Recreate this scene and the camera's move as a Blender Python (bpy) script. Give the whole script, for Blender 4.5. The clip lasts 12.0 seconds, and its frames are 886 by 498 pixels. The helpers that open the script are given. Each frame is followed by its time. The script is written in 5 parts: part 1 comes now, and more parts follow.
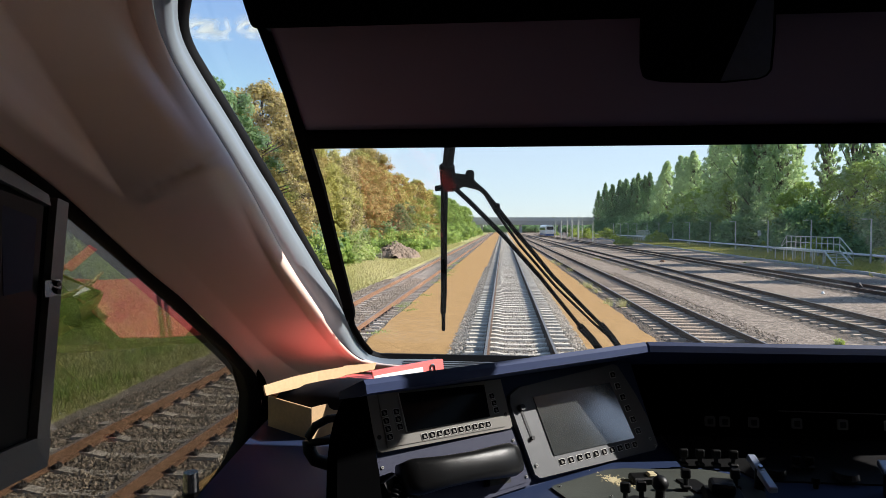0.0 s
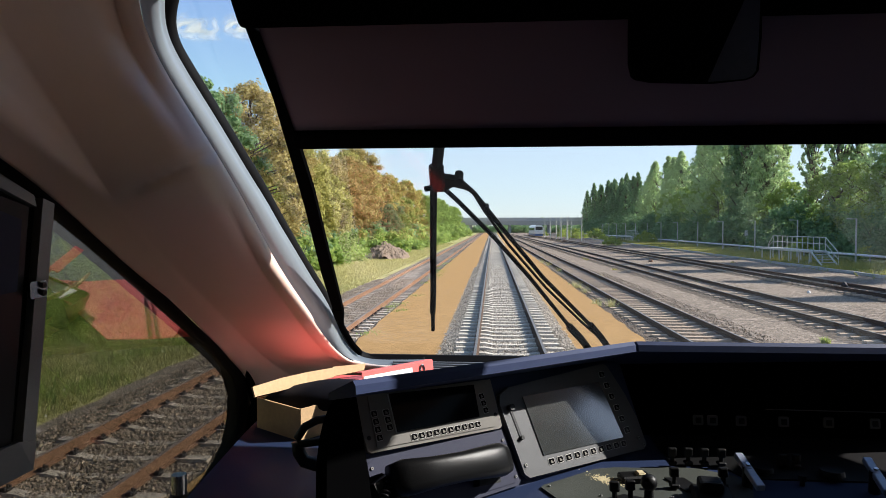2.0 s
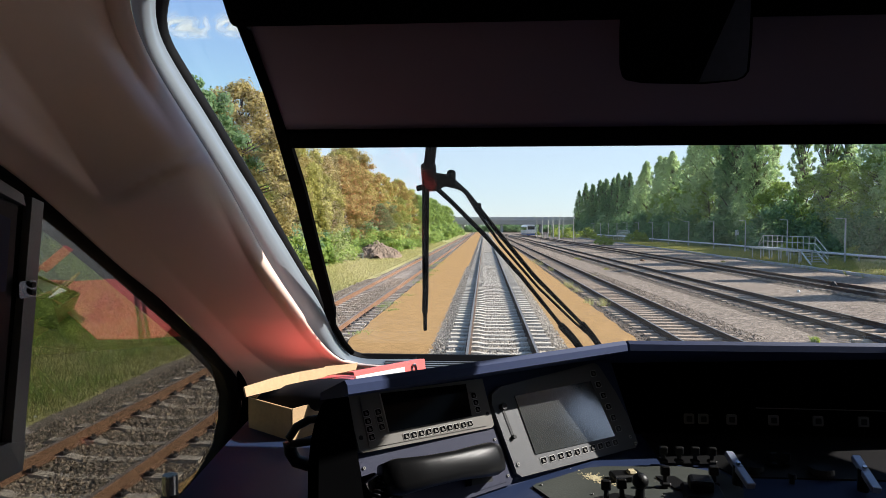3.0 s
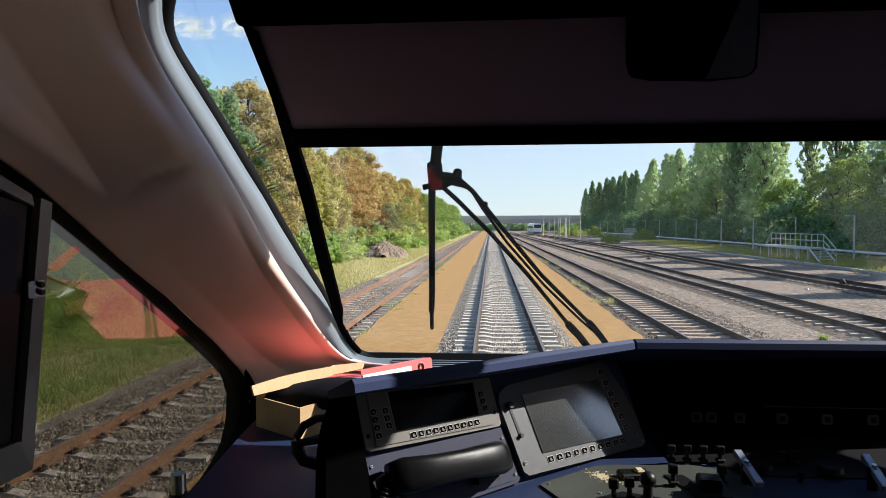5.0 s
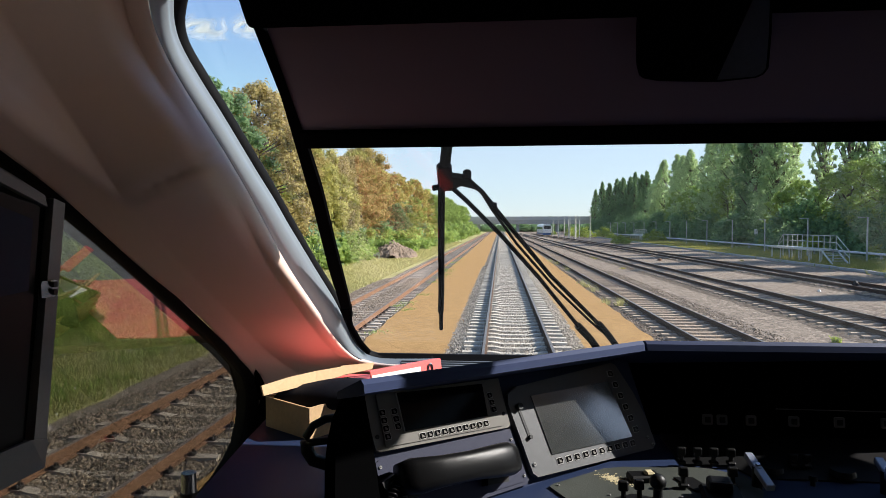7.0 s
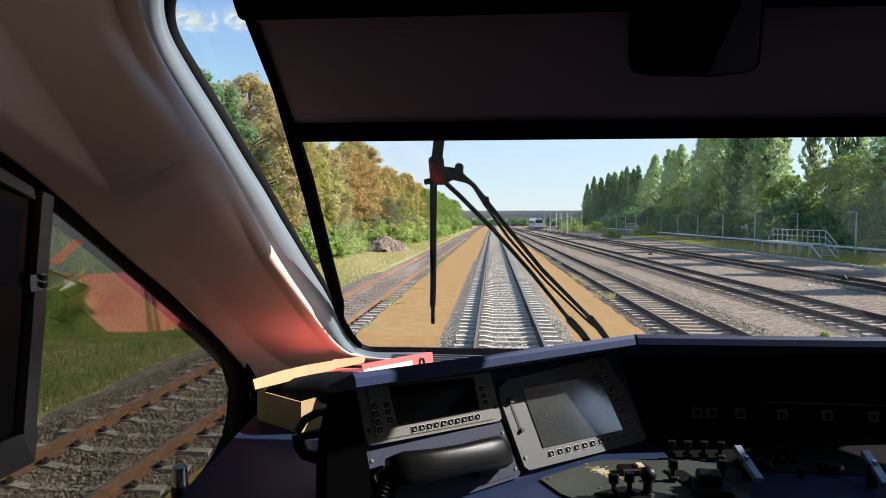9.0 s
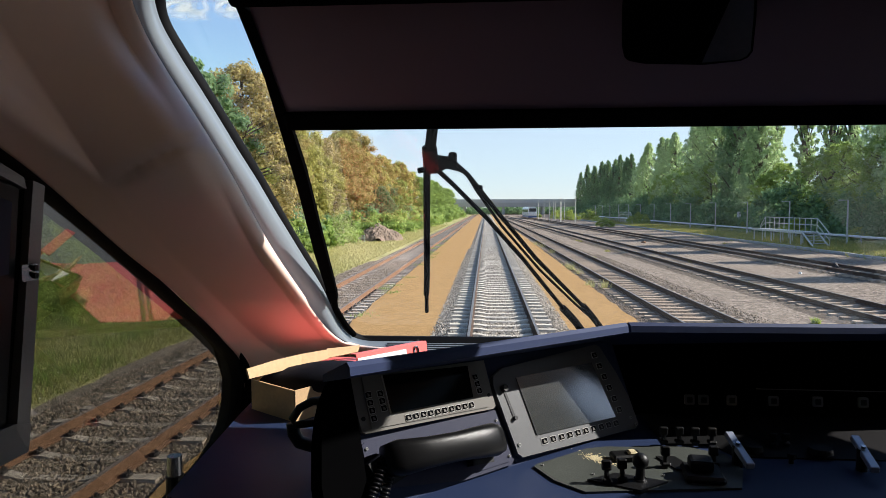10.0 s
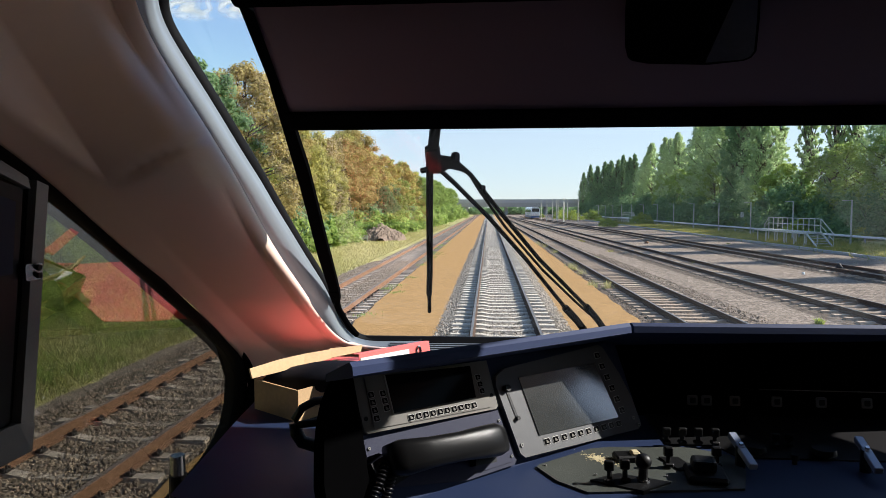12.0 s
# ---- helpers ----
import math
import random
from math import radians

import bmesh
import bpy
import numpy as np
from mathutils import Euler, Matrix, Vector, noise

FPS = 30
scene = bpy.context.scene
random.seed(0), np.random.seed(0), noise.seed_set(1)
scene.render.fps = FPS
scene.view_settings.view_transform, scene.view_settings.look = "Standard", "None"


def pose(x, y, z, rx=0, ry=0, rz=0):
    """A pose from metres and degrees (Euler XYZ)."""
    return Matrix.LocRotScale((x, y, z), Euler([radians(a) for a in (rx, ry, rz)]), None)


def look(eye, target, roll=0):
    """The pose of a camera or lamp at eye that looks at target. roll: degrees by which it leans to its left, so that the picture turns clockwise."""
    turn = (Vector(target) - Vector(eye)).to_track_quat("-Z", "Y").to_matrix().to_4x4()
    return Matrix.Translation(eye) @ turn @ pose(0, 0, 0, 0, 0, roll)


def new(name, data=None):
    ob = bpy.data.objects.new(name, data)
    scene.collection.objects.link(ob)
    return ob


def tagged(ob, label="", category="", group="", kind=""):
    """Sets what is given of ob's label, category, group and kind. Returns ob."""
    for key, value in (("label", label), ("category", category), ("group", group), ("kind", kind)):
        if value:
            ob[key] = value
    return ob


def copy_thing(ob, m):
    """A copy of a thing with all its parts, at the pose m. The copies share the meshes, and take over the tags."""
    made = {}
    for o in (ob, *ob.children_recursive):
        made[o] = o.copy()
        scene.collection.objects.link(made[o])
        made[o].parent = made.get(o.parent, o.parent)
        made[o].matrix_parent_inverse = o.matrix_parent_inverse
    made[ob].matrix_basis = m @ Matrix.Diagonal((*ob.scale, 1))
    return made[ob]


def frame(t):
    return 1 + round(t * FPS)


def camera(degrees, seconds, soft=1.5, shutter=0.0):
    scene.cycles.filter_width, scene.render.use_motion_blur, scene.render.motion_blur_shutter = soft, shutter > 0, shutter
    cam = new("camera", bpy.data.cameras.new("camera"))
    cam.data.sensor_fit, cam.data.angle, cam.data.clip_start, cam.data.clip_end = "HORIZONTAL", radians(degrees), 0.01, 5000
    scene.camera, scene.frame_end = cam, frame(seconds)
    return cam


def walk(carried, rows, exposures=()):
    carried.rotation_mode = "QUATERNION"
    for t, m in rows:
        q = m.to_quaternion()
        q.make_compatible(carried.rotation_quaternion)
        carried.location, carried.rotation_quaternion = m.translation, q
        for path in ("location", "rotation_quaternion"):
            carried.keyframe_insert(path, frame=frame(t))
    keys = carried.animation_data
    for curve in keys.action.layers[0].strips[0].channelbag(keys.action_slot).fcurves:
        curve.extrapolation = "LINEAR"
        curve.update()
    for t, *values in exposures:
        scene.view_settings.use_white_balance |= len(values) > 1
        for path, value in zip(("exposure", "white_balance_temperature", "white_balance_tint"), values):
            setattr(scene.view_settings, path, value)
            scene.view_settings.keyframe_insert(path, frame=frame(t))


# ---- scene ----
# World: x right, y along the track ahead, z up from the rail head of the train's own track.
cam = camera(68.0, 12.0, soft=0.7)
EYE = (0.0, 0.0, 2.7)
TURNS = [  # seconds, yaw, pitch, roll
    (0.0, 5.214, -2.032, -0.048), (0.5, 4.926, -2.007, -0.02), (1.0, 4.738, -2.018, -0.04), (1.5, 4.245, -2.051, -0.021),
    (2.0, 4.289, -2.003, 0.03), (2.5, 4.330, -2.020, 0.0), (3.0, 3.606, -2.051, -0.012), (3.2, 3.42, -2.06, 0.02),
    (4.0, 3.70, -2.10, 0.12), (4.8, 4.08, -2.15, 0.2),
    (5.0, 4.169, -2.156, 0.21), (5.5, 4.406, -2.162, 0.2), (6.0, 4.524, -2.125, 0.147), (6.5, 4.717, -2.092, 0.15),
    (7.0, 4.986, -2.082, 0.128), (7.2, 5.03, -2.09, 0.11), (8.0, 4.9, -2.22, 0.06), (8.8, 4.45, -2.48, 0.02),
    (9.0, 4.283, -2.610, 0.0), (9.5, 3.907, -3.026, 0.0), (10.0, 3.730, -3.586, 0.12), (10.5, 3.748, -3.609, 0.1),
    (11.0, 3.667, -3.592, 0.075), (11.5, 3.862, -3.604, 0.06), (12.0, 3.971, -3.582, 0.08)]
walk(cam, [(t, pose(*EYE, 90 + p, 0, y) @ pose(0, 0, 0, 0, 0, -r)) for t, y, p, r in TURNS],
     exposures=[(0.0, 1.04, 6200, 10), (12.0, 1.04, 6200, 10)])

# ---- world and sun ----
SUN_AZ, SUN_EL = 79.0, 33.0  # degrees: to the right of the track's direction, above the horizon
world = bpy.data.worlds.new("sky")
scene.world = world
world.use_nodes = True
wn = world.node_tree.nodes
sky = wn.new("ShaderNodeTexSky")
sky.sky_type = "NISHITA"
sky.sun_disc = False
sky.sun_elevation = radians(SUN_EL)
sky.sun_rotation = radians(SUN_AZ)
sky.air_density, sky.dust_density, sky.ozone_density = 1.0, 0.08, 2.0
wn["Background"].inputs["Strength"].default_value = 0.1
tint = wn.new("ShaderNodeMix")
tint.data_type, tint.blend_type = "RGBA", "MULTIPLY"
tint.inputs[0].default_value = 1.0
tint.inputs[7].default_value = (0.91, 0.975, 1.10, 1)
world.node_tree.links.new(sky.outputs[0], tint.inputs[6])
soften = wn.new("ShaderNodeHueSaturation")
soften.inputs["Saturation"].default_value = 0.88
world.node_tree.links.new(tint.outputs[2], soften.inputs["Color"])
haze = wn.new("ShaderNodeMix")  # a thin even haze dims the glare over the horizon
haze.data_type, haze.blend_type = "RGBA", "DARKEN"
haze.inputs[0].default_value = 0.68
haze.inputs[7].default_value = (3.65, 3.98, 4.40, 1)
world.node_tree.links.new(soften.outputs[0], haze.inputs[6])
world.node_tree.links.new(haze.outputs[2], wn["Background"].inputs["Color"])
sun_data = bpy.data.lights.new("sun", "SUN")
sun_data.energy, sun_data.angle, sun_data.color = 4.9, radians(0.5), (1.0, 0.90, 0.82)
sun = new("sun", sun_data)
a, e = radians(SUN_AZ), radians(SUN_EL)
to_sun = Vector((math.sin(a) * math.cos(e), math.cos(a) * math.cos(e), math.sin(e)))
sun.matrix_world = look(to_sun * 60, (0, 0, 0))


# ---- materials ----
def mat(name, color, rough=0.6, metal=0.0, var=0.15, scale=6.0, fine=60.0, bump=0.1, spec=0.5, dark=None, island=0.0, rand=0.0):
    """Principled surface with variation at two scales, a fine relief and, if asked for, a change from piece to piece."""
    m = bpy.data.materials.new(name)
    m.use_nodes = True
    nt = m.node_tree
    n, l = nt.nodes, nt.links
    b = n["Principled BSDF"]
    b.inputs["Roughness"].default_value = rough
    b.inputs["Metallic"].default_value = metal
    b.inputs["Specular IOR Level"].default_value = spec
    tc = n.new("ShaderNodeTexCoord")
    big, small = n.new("ShaderNodeTexNoise"), n.new("ShaderNodeTexNoise")
    big.inputs["Scale"].default_value, big.inputs["Detail"].default_value = scale, 5
    small.inputs["Scale"].default_value, small.inputs["Detail"].default_value = fine, 4
    l.new(tc.outputs["Object"], big.inputs["Vector"])
    l.new(tc.outputs["Object"], small.inputs["Vector"])
    mixf = n.new("ShaderNodeMath")
    mixf.operation = "ADD"
    l.new(big.outputs["Fac"], mixf.inputs[0])
    l.new(small.outputs["Fac"], mixf.inputs[1])
    top = mixf.outputs[0]
    if island or rand:
        src = n.new("ShaderNodeNewGeometry").outputs["Random Per Island"] if island else n.new("ShaderNodeObjectInfo").outputs["Random"]
        mul, add = n.new("ShaderNodeMath"), n.new("ShaderNodeMath")
        mul.operation, add.operation = "MULTIPLY_ADD", "ADD"
        l.new(src, mul.inputs[0])
        mul.inputs[1].default_value, mul.inputs[2].default_value = (island or rand) * 2, -(island or rand)
        l.new(mul.outputs[0], add.inputs[0])
        l.new(top, add.inputs[1])
        top = add.outputs[0]
    ramp = n.new("ShaderNodeMapRange")
    ramp.inputs["From Min"].default_value, ramp.inputs["From Max"].default_value = 0.6, 1.4
    l.new(top, ramp.inputs["Value"])
    mix = n.new("ShaderNodeMix")
    mix.data_type = "RGBA"
    lo = dark or tuple(c * (1 - var) for c in color)
    hi = tuple(min(1, c * (1 + var)) for c in color)
    mix.inputs[6].default_value, mix.inputs[7].default_value = (*lo, 1), (*hi, 1)
    l.new(ramp.outputs[0], mix.inputs[0])
    l.new(mix.outputs[2], b.inputs["Base Color"])
    if bump:
        bp = n.new("ShaderNodeBump")
        bp.inputs["Strength"].default_value, bp.inputs["Distance"].default_value = bump, 0.02
        l.new(small.outputs["Fac"], bp.inputs["Height"])
        l.new(bp.outputs[0], b.inputs["Normal"])
    return m


def stones(name, c1, c2, c3, scale=18.0, bump=0.7, patch=0.6):
    """Gravel: cells of stone in three greys with dark gaps, and larger patches of dust."""
    m = mat(name, c1, 0.95, bump=0, spec=0.08)
    nt = m.node_tree
    n, l = nt.nodes, nt.links
    b = n["Principled BSDF"]
    tc = n.new("ShaderNodeTexCoord")
    vo, ve, no = n.new("ShaderNodeTexVoronoi"), n.new("ShaderNodeTexVoronoi"), n.new("ShaderNodeTexNoise")
    for v in (vo, ve):
        v.inputs["Scale"].default_value = scale
        l.new(tc.outputs["Object"], v.inputs["Vector"])
    ve.feature = "DISTANCE_TO_EDGE"
    no.inputs["Scale"].default_value, no.inputs["Detail"].default_value = patch, 6
    l.new(tc.outputs["Object"], no.inputs["Vector"])
    sep = n.new("ShaderNodeSeparateColor")
    l.new(vo.outputs["Color"], sep.inputs[0])
    m1, m2, m3 = n.new("ShaderNodeMix"), n.new("ShaderNodeMix"), n.new("ShaderNodeMix")
    for k in (m1, m2, m3):
        k.data_type = "RGBA"
    m1.inputs[6].default_value, m1.inputs[7].default_value = (*c1, 1), (*c2, 1)
    l.new(sep.outputs[0], m1.inputs[0])
    mr = n.new("ShaderNodeMapRange")
    mr.inputs["From Min"].default_value, mr.inputs["From Max"].default_value, mr.inputs["To Max"].default_value = 0.42, 0.62, 0.5
    l.new(no.outputs["Fac"], mr.inputs["Value"])
    l.new(mr.outputs[0], m2.inputs[0])
    l.new(m1.outputs[2], m2.inputs[6])
    m2.inputs[7].default_value = (*c3, 1)
    me = n.new("ShaderNodeMapRange")
    me.inputs["From Min"].default_value, me.inputs["From Max"].default_value = 0.0, 0.12
    me.inputs["To Min"].default_value = 0.35
    l.new(ve.outputs["Distance"], me.inputs["Value"])
    m3.blend_type = "MULTIPLY"
    m3.inputs[0].default_value = 1
    l.new(m2.outputs[2], m3.inputs[6])
    l.new(me.outputs[0], m3.inputs[7])
    l.new(m3.outputs[2], b.inputs["Base Color"])
    bp = n.new("ShaderNodeBump")
    bp.inputs["Strength"].default_value, bp.inputs["Distance"].default_value = bump, 0.03
    l.new(ve.outputs["Distance"], bp.inputs["Height"])
    l.new(bp.outputs[0], b.inputs["Normal"])
    return m


def leaf_mat(name, c1, c2, trans=0.35):
    """Foliage: diffuse and translucent, each leaf between two colours."""
    m = bpy.data.materials.new(name)
    m.use_nodes = True
    n, l = m.node_tree.nodes, m.node_tree.links
    n.remove(n["Principled BSDF"])
    geo, oi = n.new("ShaderNodeNewGeometry"), n.new("ShaderNodeObjectInfo")
    mix = n.new("ShaderNodeMix")
    mix.data_type = "RGBA"
    mix.inputs[6].default_value, mix.inputs[7].default_value = (*c1, 1), (*c2, 1)
    am = n.new("ShaderNodeMath")
    am.operation = "MULTIPLY_ADD"
    l.new(oi.outputs["Random"], am.inputs[0])
    am.inputs[1].default_value = 0.3
    sub = n.new("ShaderNodeMath")
    sub.operation = "SUBTRACT"
    l.new(geo.outputs["Random Per Island"], sub.inputs[0])
    sub.inputs[1].default_value = 0.15
    l.new(sub.outputs[0], am.inputs[2])
    l.new(am.outputs[0], mix.inputs[0])
    d, t, s = n.new("ShaderNodeBsdfDiffuse"), n.new("ShaderNodeBsdfTranslucent"), n.new("ShaderNodeMixShader")
    l.new(mix.outputs[2], d.inputs[0])
    l.new(mix.outputs[2], t.inputs[0])
    s.inputs[0].default_value = trans
    l.new(d.outputs[0], s.inputs[1])
    l.new(t.outputs[0], s.inputs[2])
    l.new(s.outputs[0], n["Material Output"].inputs[0])
    return m


def glass_mat(name, tint=(0.93, 0.96, 0.95), gloss=0.06, rough=0.0):
    """Thin pane: lets light straight through and mirrors by Fresnel."""
    m = bpy.data.materials.new(name)
    m.use_nodes = True
    n, l = m.node_tree.nodes, m.node_tree.links
    n.remove(n["Principled BSDF"])
    tr, gl, mx, lw = n.new("ShaderNodeBsdfTransparent"), n.new("ShaderNodeBsdfGlossy"), n.new("ShaderNodeMixShader"), n.new("ShaderNodeLayerWeight")
    pw, ma = n.new("ShaderNodeMath"), n.new("ShaderNodeMath")
    tr.inputs[0].default_value = (*tint, 1)
    gl.inputs["Roughness"].default_value = rough
    lw.inputs["Blend"].default_value = 0.5
    pw.operation, ma.operation = "POWER", "MULTIPLY_ADD"
    pw.inputs[1].default_value = 5.0
    l.new(lw.outputs["Facing"], pw.inputs[0])
    l.new(pw.outputs[0], ma.inputs[0])
    ma.inputs[1].default_value, ma.inputs[2].default_value = 1 - gloss, gloss
    l.new(ma.outputs[0], mx.inputs[0])
    l.new(tr.outputs[0], mx.inputs[1])
    l.new(gl.outputs[0], mx.inputs[2])
    l.new(mx.outputs[0], n["Material Output"].inputs[0])
    return m


M_BEIGE = mat("pillar_lining", (0.86, 0.63, 0.52), 0.5, var=0.06, scale=2, fine=900, bump=0.05)
# bezel darkened and blued: its sky-lit shade is put into the colour
M_SHADEDWHITE = mat("shaded_bezel_paint", (0.19, 0.215, 0.24), 0.28, var=0.04, scale=3, bump=0.0)
M_RUBBER = mat("black_rubber", (0.004, 0.004, 0.0045), 0.7, var=0.2, fine=200, bump=0.05, spec=0.12)
M_BLACK = mat("black_plastic", (0.005, 0.005, 0.0055), 0.45, var=0.2, fine=700, bump=0.08, spec=0.3)
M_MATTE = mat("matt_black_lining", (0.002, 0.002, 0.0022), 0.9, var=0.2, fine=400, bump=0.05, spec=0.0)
M_NAVY = mat("navy_laminate", (0.022, 0.034, 0.080), 0.45, var=0.12, fine=900, bump=0.05, spec=0.14)
M_DESKBLUE = mat("navy_cowl", (0.027, 0.041, 0.105), 0.6, var=0.1, fine=900, bump=0.05, spec=0.2)
M_BEZEL = mat("charcoal_bezel", (0.085, 0.086, 0.092), 0.5, var=0.1, fine=1500, bump=0.12, spec=0.4)
M_GREYP = mat("grey_faceplate", (0.165, 0.155, 0.14), 0.55, var=0.06, fine=1200, bump=0.06, spec=0.25)
M_PLATE = mat("slate_plate", (0.028, 0.031, 0.060), 0.55, spec=0.2, var=0.06, fine=1200, bump=0.1)
M_CTRL = mat("control_plate", (0.042, 0.047, 0.040), 0.6, var=0.25, scale=9, fine=300, bump=0.1)
M_SCREEN = mat("dark_screen", (0.004, 0.004, 0.0045), 0.08, var=0.1, bump=0.0, spec=0.03)
M_GLOSSBLACK = mat("gloss_black_plastic", (0.03, 0.03, 0.033), 0.25, var=0.1, bump=0.0, spec=0.4)
M_LCD = mat("dusty_screen", (0.040, 0.043, 0.042), 0.14, var=0.3, scale=14, fine=80, bump=0.0, spec=1.0)
M_LCD.node_tree.nodes["Principled BSDF"].inputs["IOR"].default_value = 1.85
M_KEY = mat("pale_key_border", (0.45, 0.44, 0.42), 0.5, var=0.05, bump=0.0)
M_SCREW = mat("screw_steel", (0.26, 0.26, 0.25), 0.4, var=0.1, bump=0.0)
M_GREYBTN = mat("charcoal_button", (0.09, 0.09, 0.092), 0.5, var=0.1)
M_STEEL = mat("steel", (0.38, 0.38, 0.39), 0.25, metal=1.0, var=0.08, fine=200, bump=0.02)
M_HANDSET = mat("handset_plastic", (0.006, 0.006, 0.0065), 0.3, var=0.2, fine=500, bump=0.08, spec=0.2)
M_BLIND = mat("blind_fabric", (0.074, 0.047, 0.066), 0.8, var=0.08, scale=2, fine=1500, bump=0.05)
M_CARD = mat("cardboard", (0.54, 0.36, 0.19), 0.8, var=0.12, scale=5, fine=90, bump=0.06)
M_RED = mat("red_binder_card", (0.88, 0.17, 0.155), 0.45, var=0.06, bump=0.02)
M_PAPER = mat("white_label", (0.80, 0.80, 0.78), 0.7, var=0.03, bump=0.0)
M_CLOTH = mat("navy_cloth", (0.005, 0.005, 0.009), 0.85, var=0.2, fine=900, bump=0.1, spec=0.15)
M_LEDGE = mat("grey_ledge", (0.11, 0.115, 0.12), 0.5, var=0.08, fine=300, bump=0.05)
M_ALU = mat("grey_window_frame", (0.20, 0.19, 0.185), 0.38, metal=0.3, var=0.1, fine=250, bump=0.05)
M_FLOOR = mat("grey_floor_vinyl", (0.20, 0.19, 0.185), 0.6, var=0.15)
M_CEIL = mat("ceiling_lining", (0.52, 0.48, 0.45), 0.7, var=0.05)
M_GLASS = glass_mat("windscreen_glass", (0.95, 0.97, 0.965), 0.032)
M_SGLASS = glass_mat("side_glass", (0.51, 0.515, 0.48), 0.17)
# unseen right panes, set clearer than the left to let more light in
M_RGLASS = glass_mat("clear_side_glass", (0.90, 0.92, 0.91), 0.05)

M_BALLAST = stones("fresh_ballast", (0.16, 0.136, 0.106), (0.56, 0.49, 0.40), (0.36, 0.31, 0.245), scale=15)
M_YARDBAL = stones("yard_ballast", (0.085, 0.066, 0.05), (0.25, 0.20, 0.155), (0.16, 0.125, 0.095), scale=12)
M_OLDBAL = stones("old_ballast", (0.15, 0.118, 0.09), (0.40, 0.335, 0.27), (0.29, 0.235, 0.185), scale=14)
M_YARD = stones("yard_gravel", (0.165, 0.128, 0.10), (0.41, 0.335, 0.265), (0.305, 0.245, 0.19), scale=8, patch=0.22)
M_SAND = mat("orange_sand", (0.37, 0.226, 0.097), 0.95, var=0.3, scale=5.0, fine=55, bump=0.45, spec=0.05)
M_GROUND = mat("grassy_ground", (0.44, 0.39, 0.18), 0.95, var=0.3, scale=0.25, fine=3.0, bump=0.3, spec=0.05, dark=(0.24, 0.24, 0.09))
M_CONC = mat("concrete_sleeper", (0.54, 0.485, 0.405), 0.9, spec=0.1, var=0.15, scale=3, fine=50, bump=0.15, rand=0.25)
M_YARDSLP = mat("brown_sleeper", (0.42, 0.32, 0.235), 0.95, spec=0.08, var=0.25, scale=3, fine=40, bump=0.2, rand=0.3)
M_OLDSLP = mat("dusty_sleeper", (0.42, 0.36, 0.30), 0.95, spec=0.08, var=0.25, scale=3, fine=40, bump=0.2, rand=0.3)
M_RAILTOP = mat("worn_rail", (0.24, 0.21, 0.18), 0.45, metal=0.6, var=0.15, fine=30, bump=0.03)
M_RUST = mat("rusty_rail", (0.215, 0.122, 0.076), 0.95, var=0.3, scale=4, fine=60, bump=0.15, spec=0.05)
M_DARKRAIL = mat("dark_rail", (0.10, 0.068, 0.05), 0.9, spec=0.1, var=0.25, fine=40, bump=0.1)
M_CLIP = mat("rail_clip_iron", (0.035, 0.028, 0.024), 0.8, var=0.3)
M_BARK = mat("bark", (0.11, 0.085, 0.065), 0.95, var=0.3, scale=3, fine=18, bump=0.5)
M_POP = leaf_mat("poplar_leaves", (0.36, 0.48, 0.24), (0.64, 0.74, 0.41), 0.65)
M_DARKLEAF = leaf_mat("dark_leaves", (0.165, 0.27, 0.13), (0.32, 0.44, 0.215), 0.55)
M_YELLEAF = leaf_mat("bright_leaves", (0.30, 0.38, 0.08), (0.50, 0.56, 0.15), 0.5)
M_BROWNLEAF = leaf_mat("brown_leaves", (0.31, 0.245, 0.095), (0.58, 0.48, 0.20), 0.45)
M_OLIVELEAF = leaf_mat("olive_leaves", (0.33, 0.31, 0.10), (0.61, 0.56, 0.19), 0.45)
M_GREENLEAF = leaf_mat("green_leaves", (0.23, 0.34, 0.085), (0.47, 0.56, 0.17), 0.55)
M_GRASS = leaf_mat("grass_blades", (0.17, 0.21, 0.06), (0.40, 0.39, 0.15), 0.3)
M_STRAW = leaf_mat("dry_grass", (0.42, 0.38, 0.16), (0.62, 0.57, 0.28), 0.35)
M_WEED = leaf_mat("yellow_weeds", (0.22, 0.28, 0.08), (0.55, 0.45, 0.14), 0.4)
M_SCRATCH = mat("worn_through_paint", (0.55, 0.47, 0.28), 0.8, var=0.2, fine=500, bump=0.1)
M_FLOWER = leaf_mat("white_petals", (0.7, 0.7, 0.66), (0.8, 0.8, 0.78), 0.2)
M_GALV = mat("galvanised_steel", (0.50, 0.50, 0.47), 0.5, metal=0.4, var=0.12, fine=30, bump=0.03)
M_PALEPAINT = mat("pale_rail_paint", (0.62, 0.60, 0.52), 0.6, var=0.1, bump=0.03)
M_KERB = mat("pale_concrete", (0.38, 0.38, 0.37), 0.85, var=0.2, scale=1.5, fine=20, bump=0.1)
M_BRIDGE = mat("bridge_concrete", (0.44, 0.45, 0.46), 0.85, var=0.12, scale=0.2, fine=2, bump=0.0)
M_WALLPALE = mat("pale_plaster", (0.36, 0.36, 0.35), 0.8, var=0.1, scale=0.3)
M_RUBBLE = stones("rubble", (0.22, 0.16, 0.12), (0.34, 0.26, 0.20), (0.28, 0.21, 0.15), scale=5)
M_LEVER = mat("blue_grey_steel", (0.30, 0.34, 0.42), 0.35, metal=0.3, var=0.1, fine=300, bump=0.03)
M_DUSTRAIL = mat("dusty_rail_top", (0.20, 0.155, 0.13), 0.9, var=0.2, fine=40, bump=0.06)
